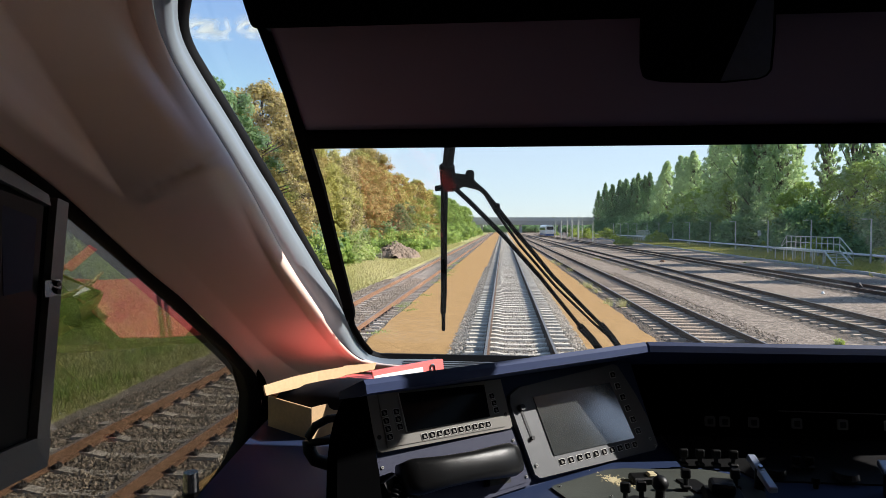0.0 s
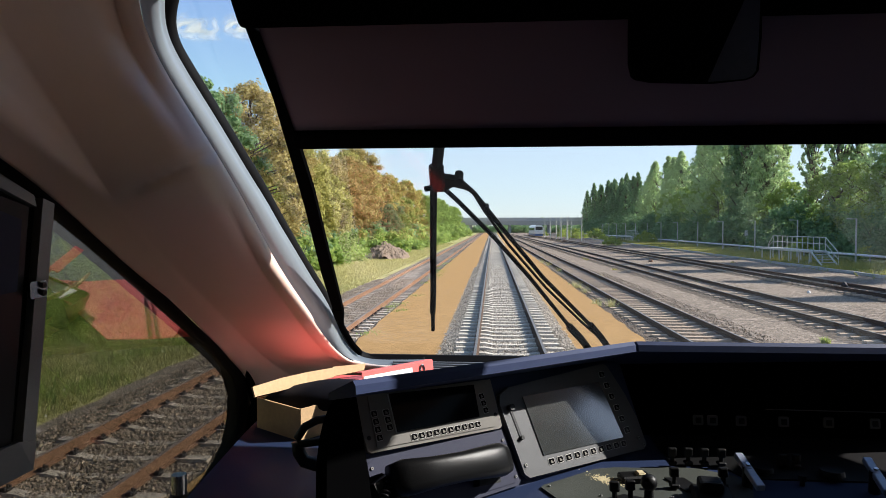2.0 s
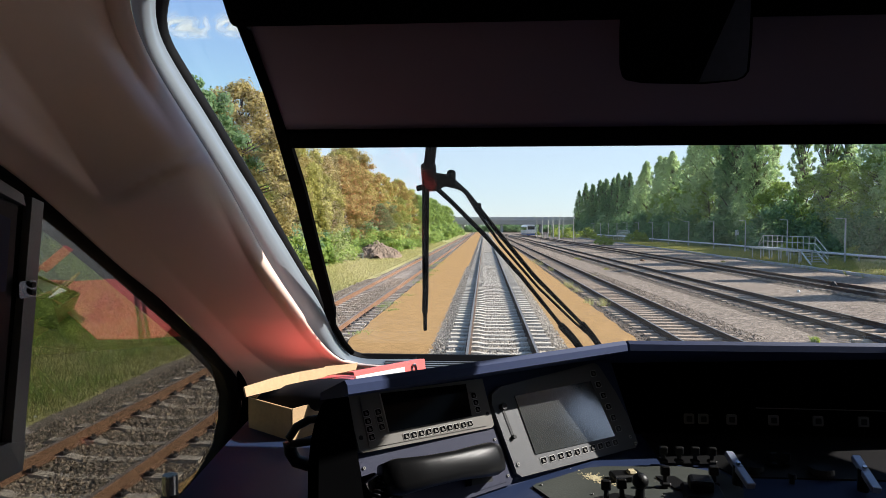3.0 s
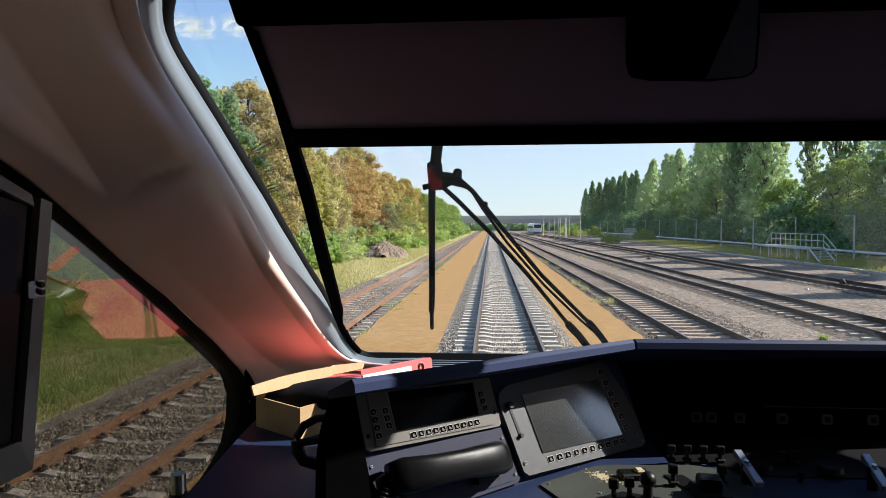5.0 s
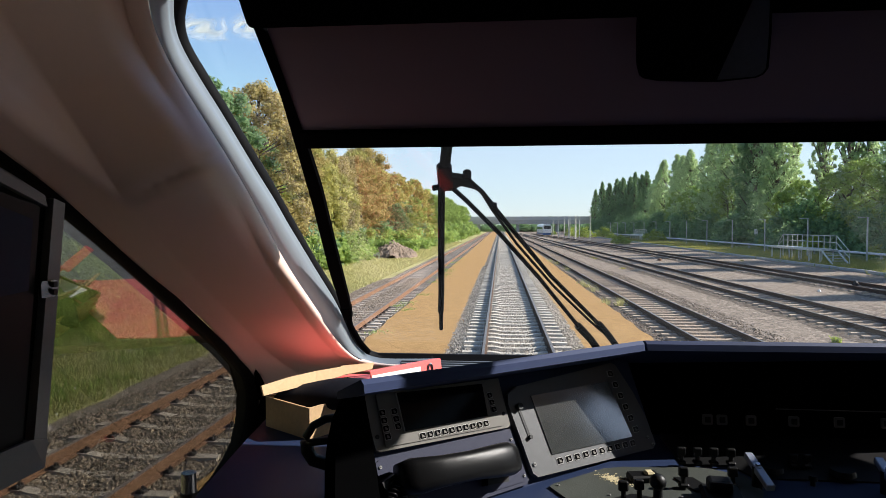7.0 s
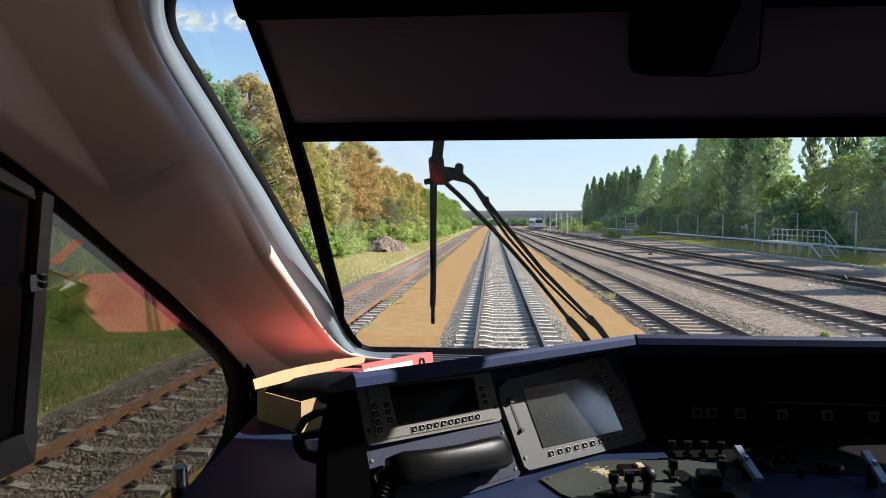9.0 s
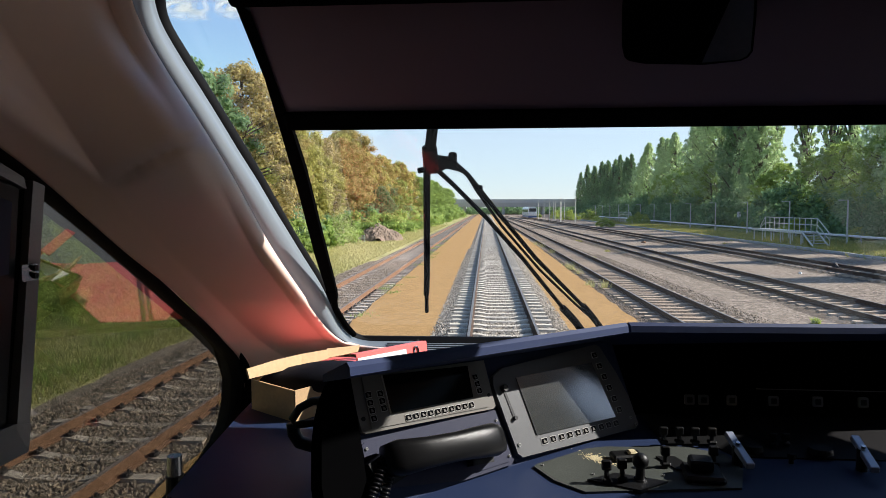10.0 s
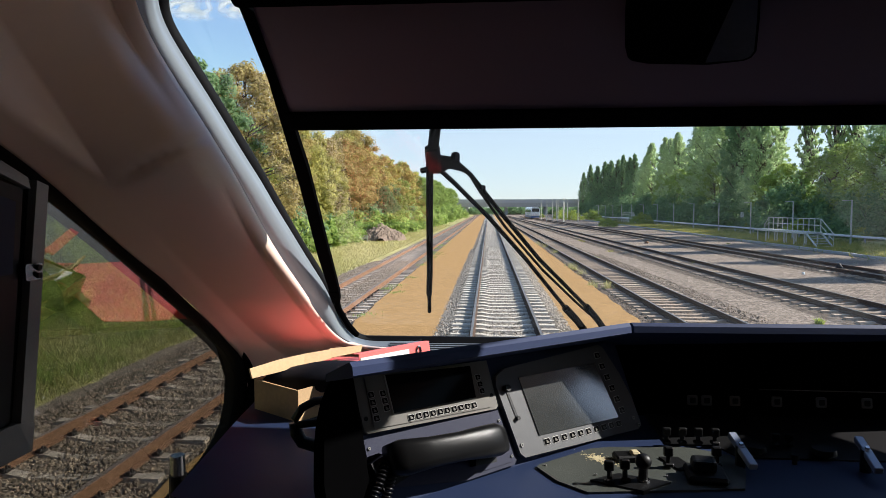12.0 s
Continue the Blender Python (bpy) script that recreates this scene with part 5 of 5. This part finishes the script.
brown = tree("brown_tree", "round", 12, 4.2, 31, M_BROWNLEAF, "rounded tree with dry brown foliage", 0.105, 235, 240)
olive = tree("olive_tree", "round", 11, 3.8, 32, M_OLIVELEAF, "rounded olive-yellow leafy tree", 0.11, 220, 230)
green = tree("green_tree", "round", 10, 3.6, 33, M_GREENLEAF, "rounded green leafy tree", 0.13, 180, 170)
dgreen = tree("green_tree", "round", 11, 3.6, 34, M_DARKLEAF, "dark green leafy tree", 0.125, 190, 170)
stand(brown, [(-16.5, 44, 1.06), (-18, 71, 0.85), (-19, 90, 1.12), (-17.5, 79, 0.95)], rng, group="verge trees")
stand(olive, [(-17, 57, 0.85), (-18.5, 63, 0.98), (-19, 100, 1.12), (-19, 84, 1.1), (-18, 112, 1.08), (-17, 67, 0.72), (-16.5, 124, 1.0), (-22, 74, 1.0)], rng, group="verge trees")
stand(green, [(-15.5, 135, 1.0), (-16, 120, 0.8), (-14.5, 150, 1.0), (-14, 170, 0.95), (-15, 200, 1.0), (-14, 230, 1.0), (-15, 260, 1.0), (-13.2, 96, 0.5), (-20, 49, 1.05)], rng, group="verge trees")
stand(dgreen, [(-17.8, 39, 1.08), (-22, 54, 0.95), (-23, 64, 1.0), (-14.2, 88, 0.55), (-16, 108, 0.65), (-19, 30, 0.9), (-20, 20, 0.9), (-22, 12, 0.9)], rng, group="verge trees")
gbush = tree("verge_bush", "bush", 3.0, 2.6, 35, M_GREENLEAF, "bright green bush on the grass verge", 0.17, 110, 46)
stand(gbush, [(-14.3, 52), (-13.6, 58), (-13.8, 64), (-13, 70, 0.9), (-12.5, 78, 1.1), (-12.2, 86, 1.1), (-12.2, 95, 1.2), (-11.6, 106, 1.3), (-11.5, 118, 1.3), (-11.5, 130, 1.3),
              (-11, 145, 1.3), (-11, 165, 1.4), (-11, 190, 1.5), (-10.5, 215, 1.5), (-14.2, 46, 1.0), (-14.2, 39, 0.9)], rng, 0.8, 1.2, group="verge bushes")
dbush = tree("verge_bush", "bush", 3.4, 2.8, 36, M_DARKLEAF, "dark green bush at the trees' foot", 0.18, 110, 46)
stand(dbush, [(-16, 50), (-16.5, 60), (-16, 70), (-15.5, 80, 1.2), (-15, 92, 1.3), (-16, 36, 1.1), (-14.5, 104, 1.4), (-16.8, 43, 1.1)], rng, 0.8, 1.2, group="verge bushes")

nbush = tree("near_bush", "bush", 2.6, 2.2, 37, M_GREENLEAF, "leafy green bush beside the grass verge", 0.035, 800, 60)
stand(nbush, [(-13.6, 24.5), (-14.2, 21, 1.1), (-14.6, 28, 1.1), (-13.2, 17.5, 0.8)], rng, 0.9, 1.1, group="near bushes")
nbush2 = tree("near_bush", "bush", 3.0, 2.6, 38, M_DARKLEAF, "dark leafy bush behind the grass verge", 0.038, 800, 60)
stand(nbush2, [(-15.8, 23.5), (-16.2, 18.5, 1.1), (-16, 29, 1.15), (-15.2, 14.5, 1.0), (-16.5, 34, 1.1), (-12.6, 14.0, 0.6)], rng, 0.9, 1.1, group="near bushes")


def blades(name, n, x0, x1, y0, y1, h, material, label, seed, z=-0.46, wide=0.012, clump=0.0):
    """Grass: bent thin blades in one mesh."""
    r = np.random.default_rng(seed)
    x, y = x0 + (x1 - x0) * r.random(n), y0 + (y1 - y0) * r.random(n) ** 1.4
    if clump:
        k = max(8, n // 60)
        cx, cy = x0 + (x1 - x0) * r.random(k), y0 + (y1 - y0) * r.random(k)
        i = r.integers(0, k, n)
        x, y = cx[i] + r.normal(size=n) * clump, cy[i] + r.normal(size=n) * clump
    a_ = r.random(n) * math.tau
    hh = h * r.uniform(0.4, 1.3, n)
    w = wide * r.uniform(0.6, 1.4, n)
    dx, dy = np.cos(a_) * w, np.sin(a_) * w
    lx, ly = r.normal(size=n) * hh * 0.4, r.normal(size=n) * hh * 0.4
    zz = np.full(n, z)
    V = np.stack([np.stack([x - dx, y - dy, zz], -1), np.stack([x + dx, y + dy, zz], -1), np.stack([x + lx, y + ly, zz + hh], -1)], 1).reshape(-1, 3)
    return tagged(raw(name, V, np.arange(3 * n).reshape(-1, 3), material), label, "grass", kind="stuff")


blades("verge_grass", 85000, -15, -7.2, 7, 34, 0.11, M_GRASS, "short green and straw grass of the verge", 41, wide=0.008)
blades("verge_weeds", 9000, -13, -7.7, 7, 24, 0.2, M_GREENLEAF, "clumps of fresh green weeds on the verge", 52, wide=0.013, clump=0.28)
blades("dry_patches", 12000, -12.5, -7.3, 7, 22, 0.1, M_STRAW, "small dry straw patches among the grass", 53, wide=0.007, clump=0.22)
blades("tall_grass", 6000, -15, -8.5, 9, 36, 0.26, M_STRAW, "taller dry grass stems on the verge", 48, wide=0.006, clump=0.5)
blades("dry_verge_grass", 60000, -14, -6.9, 24, 120, 0.15, M_STRAW, "dry straw-coloured verge grass", 42, wide=0.03)
blades("verge_flowers", 900, -13, -7.8, 9, 30, 0.035, M_FLOWER, "small white wild flowers in the grass", 43, z=-0.36, wide=0.014, clump=0.7)
blades("yard_weeds", 40000, 25.0, 29.5, 38, 150, 0.28, M_WEED, "yellow flowering weeds beside the yard", 44, wide=0.03, clump=0.9)
blades("yard_edge_grass", 20000, 24.6, 33.5, 30, 170, 0.2, M_GRASS, "green grass strip beside the yard", 45, wide=0.05)
blades("sand_edge_weeds", 1500, -3.9, -3.3, 10, 60, 0.09, M_GREENLEAF, "green weed tufts along the sand strip's edge", 46, z=-0.34, wide=0.012, clump=0.2)
blades("yard_tufts", 420, 6.5, 22, 16, 70, 0.16, M_WEED, "small weed tufts scattered over the yard gravel", 49, z=-0.46, wide=0.014, clump=0.09)
blades("track_weeds", 300, 3.9, 4.6, 20, 60, 0.3, M_STRAW, "dry weed tufts beside the yard track", 47, z=-0.40, wide=0.02, clump=0.12)


# ---- yard things ----
def lamp_post(x, y):
    t = thing("lamp_post", pose(x, y, -0.45), "slim grey galvanised lamp post beside the yard", "lamp post", "lamp posts")
    part("pole", ccyl((0, 0, 0), (0, 0, 3.75), 0.075, 0.06, 10), M_GALV, t)
    part("arm", cbox((-0.3, 0, 3.72), (0.62, 0.05, 0.05), bevel=0.01), M_GALV, t)
    part("lamp_head", cbox((-0.55, 0, 3.72), (0.42, 0.14, 0.08), bevel=0.02), M_GALV, t, "flat grey lamp head")
    part("foot", cbox((0, 0, 0.06), (0.26, 0.26, 0.14), bevel=0.02), M_KERB, t)
    return t


post = lamp_post(30.0, 56.7)
for k in range(-2, 13):
    if k:
        copy_thing(post, pose(30.0, 56.7 + 10.5 * k, -0.45))


def pipe_run(name, x, z, r, y0, y1, label, material):
    t = thing(name, pose(x, 0, 0), label, "pipe", kind="structure")
    part("pipe", ccyl((0, y0, z), (0, y1, z), r, n=14), material, t, smooth=True)
    y = y0 + 2
    first = None
    while y < y1:
        if first is None:
            first = part("support", cbox((0, 0, (z - 0.45) / 2 - 0.0), (0.12, 0.12, z + 0.45), bevel=0.01), M_KERB, t)
            first.location = (0, y, 0)
        else:
            o = new("support", first.data)
            o.parent = t
            o.location = (0, y, 0)
        y += 6
    return t


pipe_run("pipeline", 32.4, 0.12, 0.10, 15, 240, "pale pipeline on short supports along the trees", M_WTRAIN)
t = thing("yard_kerb", pose(23.6, 0, 0), "pale concrete kerb edging the yard", "kerb", kind="structure")
first = None
for k in range(90):
    if first is None:
        first = part("kerb_stone", cbox((0, 1.23, -0.37), (0.20, 2.44, 0.20), bevel=0.02), M_KERB, t)
        first.location = (0, 12, 0)
    else:
        o = new("kerb_stone", first.data)
        o.parent = t
        o.location = (rng.uniform(-0.02, 0.02), 12 + 2.46 * k, rng.uniform(-0.015, 0.015))
        o.rotation_euler = (0, rng.uniform(-0.01, 0.01), 0)


def service_platform(m, label):
    """Steel service platform: deck on legs, railing at the far side, stairs at the near end."""
    t = thing("service_platform", m, label, "platform", "service platforms")
    L, W, H, R = 9.9, 1.2, 1.15, 1.05
    part("deck", cbox((0, 0, H - 0.05), (W, L, 0.10), bevel=0.01), M_GALV, t)
    for s in (-1, 1):
        part("edge_beam", cbox((s * W / 2, 0, H - 0.09), (0.06, L, 0.18), bevel=0.008), M_PALEPAINT, t)
    leg = None
    for k in range(6):
        for s in (-1, 1):
            y = -L / 2 + 0.3 + k * (L - 0.6) / 5
            if leg is None:
                leg = part("leg", cbox((0, 0, H / 2 - 0.08), (0.09, 0.09, H - 0.16), bevel=0.01), M_PALEPAINT, t)
                o = leg
            else:
                o = new("leg", leg.data)
                o.parent = t
            o.location = (s * (W / 2 - 0.1), y, 0)
    bm = None
    n = 11
    for k in range(n):
        if bm is None:
            bm = part("railing_post", cbox((0, 0, R / 2), (0.055, 0.055, R), bevel=0.006), M_PALEPAINT, t)
            o = bm
        else:
            o = new("railing_post", bm.data)
            o.parent = t
        o.location = (W / 2, -L / 2 + 0.05 + k * (L - 0.1) / (n - 1), H)
    for z in (R, R * 0.5):
        part("railing_bar", cbox((W / 2, 0, H + z), (0.06, L, 0.06), bevel=0.006), M_PALEPAINT, t)
    for s, nm in ((-1, "stair"), (1, "ramp_rail")):
        y0 = s * L / 2
        run = 2.0 if s < 0 else 1.0
        if s < 0:
            for sx in (-1, 1):
                part("stringer", tube([(sx * W / 2, y0, H), (sx * W / 2, y0 + s * run, 0.0)], 0.07, 6), M_PALEPAINT, t)
            for k in range(6):
                part("step", cbox((0, y0 + s * run * (k + 0.5) / 6, H * (1 - (k + 0.5) / 6)), (W, 0.26, 0.04)), M_GALV, t)
        part("hand_rail", tube([(W / 2, y0, H + R), (W / 2, y0 + s * run, (R if s < 0 else H + 0.25)), (W / 2, y0 + s * run, 0.0 if s < 0 else H - 0.1)], 0.035, 6), M_PALEPAINT, t)
        part("hand_rail", tube([(W / 2, y0, H + R * 0.5), (W / 2, y0 + s * run, R * 0.5 if s < 0 else H + 0.05)], 0.03, 6), M_PALEPAINT, t)
    return t


plat = service_platform(pose(26.0, 59.6, -0.43), "pale steel service platform with railing and stairs")
copy_thing(plat, pose(27.5, 135.0, -0.43))


def signal(m):
    t = thing("signal_post", m, "weathered grey signal post with black signal heads", "signal", "signals")
    part("post", cbox((0, 0, 2.2), (0.22, 0.20, 4.4), bevel=0.02), M_GALV, t)
    part("foot", prism([(-.35, -.35), (.35, -.35), (.35, .35), (-.35, .35)], 0.2), M_KERB, t)
    part("stay", tube([(-0.28, 0, 0.1), (-0.12, 0, 1.1)], 0.03, 6), M_GALV, t)
    part("stay", tube([(0.28, 0, 0.1), (0.12, 0, 1.1)], 0.03, 6), M_GALV, t)
    part("relay_box", cbox((0.05, -0.16, 1.15), (0.55, 0.2, 0.42), bevel=0.02), M_PLATE, t)
    part("lower_head", cbox((-0.15, 0.1, 4.35), (0.6, 0.25, 0.5), bevel=0.03), M_BLACK, t)
    head = part("signal_head", prism(rounded(-0.36, 4.7, 0.36, 6.3, 0.12), 0.16, pose(0, 0.16, 0, 90)), M_BLACK, t, "tall black signal head")
    for k in range(3):
        part("lens_hood", ccyl((0, 0.15, 5.0 + k * 0.45), (0, 0.42, 5.0 + k * 0.45), 0.14, n=14), M_BLACK, head)
    return t


sig = signal(pose(9.36, 7.9, -0.42))
copy_thing(sig, pose(15.98, 8.3, -0.42))
sg = thing("track_sign", pose(2.74, 2.6, -0.33), "white sign plate with black number on a steel post", "sign")
part("post", ccyl((0, 0, 0), (0, 0, 1.7), 0.03, n=8), M_GALV, sg)
plate = part("plate", prism(rounded(-0.21, 0.95, 0.21, 1.62, 0.02), 0.01, pose(0, -0.035, 0, 90)), M_PAPER, sg, "white sign plate")
fc = bpy.data.curves.new("sign_text", "FONT")
fc.body, fc.size, fc.align_x, fc.extrude = "13", 0.36, "CENTER", 0.002
tx = new("number", fc)
fc.materials.append(M_BLACK)
tx.parent = sg
tx.matrix_basis = pose(0, -0.049, 1.29, 90)

sm = thing("small_sign", pose(37.0, 99.0, -0.46), "small white sign on a short post before the trees", "sign")
part("post", ccyl((0, 0, 0), (0, 0, 2.0), 0.04, n=8), M_GALV, sm)
part("plate", cbox((0, -0.05, 2.1), (0.5, 0.03, 0.8), bevel=0.01), M_PAPER, sm, "white sign plate")

def scrap(m, size, seed, material, name, label, category):
    """A crumpled low lump."""
    r_ = random.Random(seed)
    bm = bmesh.new()
    bmesh.ops.create_icosphere(bm, subdivisions=2, radius=1.0)
    for v in bm.verts:
        k = 1 + 0.45 * noise.noise(v.co * 1.7 + Vector((seed, 0, 0)))
        v.co = Vector((v.co.x * size[0] * k, v.co.y * size[1] * k, max(-0.02, v.co.z * size[2] * k * r_.uniform(0.8, 1.2))))
    ob = finish(name, bm, material)
    ob.matrix_world = m
    return tagged(ob, label, category)


scrap(pose(14.9, 32.1, -0.45), (0.07, 0.10, 0.10), 3, M_PAPER, "plastic_scrap", "crumpled white plastic scrap lying on the yard gravel", "litter")
scrap(pose(17.8, 34.6, -0.36), (0.13, 0.16, 0.25), 7, M_CLIP, "point_motor", "small dark rusty point machine beside a far rail", "point machine")
scrap(pose(14.0, 59.2, -0.45), (0.22, 0.30, 0.22), 9, M_RUST, "rubble_lump", "small rust-brown lump on the yard gravel", "rubble")
blades("weed_tuft", 110, 8.85, 9.02, 18.2, 18.4, 0.16, M_YELLEAF, "bright yellow-green weed tuft in the gravel", 50, z=-0.46, wide=0.02)

# heap of rubble on the verge
bm = bmesh.new()
bmesh.ops.create_grid(bm, x_segments=70, y_segments=70, size=1)
for v in bm.verts:
    r = v.co.xy.length * (1 + 0.25 * noise.noise(v.co * 2))
    z = 1.75 * max(0.0, 1 - r) ** 0.8
    v.co = Vector((v.co.x * 2.6, v.co.y * 3.6, z + (0.16 * noise.noise(Vector((v.co.x * 9, v.co.y * 9, 3))) + 0.10 * noise.noise(Vector((v.co.x * 25, v.co.y * 25, 5)))) * min(1, z * 2) - 0.05))
ob = finish("rubble_heap", bm, M_RUBBLE)
ob.matrix_world = pose(-10.6, 64, -0.46)
tagged(ob, "low heap of brown rubble on the verge", "rubble heap")
t = thing("pallet", pose(-11.6, 59.5, -0.46, 0, 0, 12), "pale wooden pallet beside the rubble heap", "pallet")
for k in range(3):
    part("board", cbox((0, 0, 0.35 + k * 0.12), (1.2, 0.12, 0.05)), M_PALEPAINT, t)
for s in (-0.5, 0.5):
    part("bearer", cbox((s, 0.08, 0.3), (0.1, 0.1, 0.7)), M_PALEPAINT, t)

# mesh fence beyond the verge
t = thing("verge_fence", pose(-17.5, 0, -0.46), "grey wire mesh fence behind the verge", "fence")
fp = None
for k in range(12):
    if fp is None:
        fp = part("fence_post", ccyl((0, 0, 0), (0, 0, 2.0), 0.03, n=8), M_GALV, t)
        o = fp
    else:
        o = new("fence_post", fp.data)
        o.parent = t
    o.location = (0, 8 + 2.6 * k, 0)
bm = bmesh.new()
for k in range(16):
    box(bm, (0, 22.3, 0.15 + k * 0.12), (0.006, 28.6, 0.006))
for k in range(140):
    box(bm, (0, 8 + k * 0.205, 1.05), (0.006, 0.006, 1.9))
tagged(part("wire_mesh", bm, M_GALV, t), kind="stuff")

# ---- distance ----
t = thing("road_bridge", pose(0, 305, 0), "long grey concrete road bridge over the tracks", "bridge")
part("deck", cbox((10, 0, 4.1), (420, 14, 2.0), bevel=0.1), M_WALLPALE, t)
part("parapet", cbox((10, -7.05, 5.75), (420, 0.3, 1.5)), M_BRIDGE, t)
for k in range(14):
    part("pier", cbox((-100 + k * 18, 0, 1.9), (1.2, 9, 5.0), bevel=0.1), M_BRIDGE, t)
bm = bmesh.new()
for k in range(60):
    box(bm, (-110 + k * 4, -7.0, 6.9), (0.08, 0.08, 0.9))
tagged(part("railing", bm, M_GALV, t), kind="stuff")
t = thing("depot_building", pose(34, 345, -0.4), "long pale depot building beyond the bridge", "building")
part("wall", cbox((0, 0, 2.2), (34, 12, 4.4)), M_WALLPALE, t)
part("roof", cbox((0, 0, 4.6), (35, 13, 0.4)), M_DARKRAIL, t)
for k in range(8):
    part("window", cbox((-14.5 + k * 4.1, -6.02, 2.4), (2.2, 0.1, 1.4)), M_DGLASS, t)

t = thing("parked_train", pose(12.7, 180, -0.2, 0, 0, 2) @ Matrix.Scale(0.82, 4), "white and blue railcar parked far down the yard", "train")
outline = [(-1.45, 0.9), (1.45, 0.9), (1.45, 2.9), (1.2, 3.6), (0.6, 3.85), (-0.6, 3.85), (-1.2, 3.6), (-1.45, 2.9)]
part("body", prism(outline, 22, pose(0, 22, 0, 90)), M_WTRAIN, t)
part("front_glazing", cbox((0, -0.02, 2.75), (2.3, 0.12, 1.1), bevel=0.05), M_DGLASS, t)
part("front_panel", cbox((0, -0.03, 1.5), (2.7, 0.12, 0.9), bevel=0.05), M_WTRAIN, t)
part("skirt", cbox((0, 11, 0.6), (2.7, 21.5, 0.7)), M_BLUE, t)
for s in (-1, 1):
    part("headlight", ccyl((s * 0.9, -0.1, 1.35), (s * 0.9, -0.02, 1.35), 0.14, n=12), M_PAPER, t)
    part("window_band", cbox((s * 1.45, 11, 2.5), (0.04, 20, 0.9)), M_DGLASS, t)
mast = thing("yard_mast", pose(14, 160, -0.4), "slim pale mast among the far sidings", "mast", "yard masts")
part("pole", ccyl((0, 0, 0), (0, 0, 5.2), 0.09, 0.07, 8), M_PALEPAINT, mast)
part("sign", cbox((0, -0.1, 4.6), (0.5, 0.05, 0.4)), M_GALV, mast)
for x, y in ((14.6, 152), (15.2, 146), (15.8, 141), (17.0, 150), (13.6, 172), (18.5, 138), (16.3, 160), (19.5, 165)):
    copy_thing(mast, pose(x, y, -0.4))

wood = tree("far_tree", "round", 11, 5.5, 51, M_GREENLEAF, "distant green tree on the horizon", 0.6, 60, 50)
stand(wood, [(-150 + i * 13 + rng.uniform(-4, 4), 400 + rng.uniform(0, 60)) for i in range(34)], rng, 0.5, 0.8, group="far trees")

under = tree("far_shrub", "bush", 5.0, 4.5, 52, M_DARKLEAF, "dark shrub below the far bridge", 0.4, 60, 40)
stand(under, [(-30 + i * 3.6, 318 + (i % 3) * 5) for i in range(32)], rng, 0.8, 1.15, group="far shrubs")

# thin clouds
mc = bpy.data.materials.new("thin_cloud")
mc.use_nodes = True
n, l = mc.node_tree.nodes, mc.node_tree.links
b = n["Principled BSDF"]
b.inputs["Base Color"].default_value = (0.9, 0.9, 0.9, 1)
b.inputs["Roughness"].default_value = 1
tc, nz, gr, mu = n.new("ShaderNodeTexCoord"), n.new("ShaderNodeTexNoise"), n.new("ShaderNodeTexGradient"), n.new("ShaderNodeMath")
mp = n.new("ShaderNodeMapping")
mp.inputs["Location"].default_value, mp.inputs["Scale"].default_value = (-1, -1, -1), (2, 2, 2)
l.new(tc.outputs["Generated"], mp.inputs["Vector"])
gr.gradient_type = "SPHERICAL"
l.new(mp.outputs[0], gr.inputs["Vector"])
nz.inputs["Scale"].default_value, nz.inputs["Detail"].default_value = 2.6, 7
l.new(tc.outputs["Generated"], nz.inputs["Vector"])
mu.operation, mu.use_clamp = "MULTIPLY", True
l.new(gr.outputs["Fac"], mu.inputs[0])
l.new(nz.outputs["Fac"], mu.inputs[1])
mr = n.new("ShaderNodeMapRange")
mr.inputs["From Min"].default_value, mr.inputs["From Max"].default_value, mr.inputs["To Max"].default_value = 0.08, 0.36, 0.95
l.new(mu.outputs[0], mr.inputs["Value"])
l.new(mr.outputs[0], b.inputs["Alpha"])
for cx, cz, w, h in ((-1330, 895, 340, 170), (-1110, 893, 260, 170)):
    bm = bmesh.new()
    bmesh.ops.create_grid(bm, x_segments=6, y_segments=6, size=0.5)
    for v in bm.verts:
        v.co.z = 0.08 * noise.noise(v.co * 4)
    ob = finish("cloud", bm, mc)
    ob.matrix_world = pose(cx, 2900, cz, 90, 0, 20) @ Matrix.Diagonal((w, h, 60, 1))
    tagged(ob, "thin white wisp of cloud in the blue sky", "cloud", kind="structure")
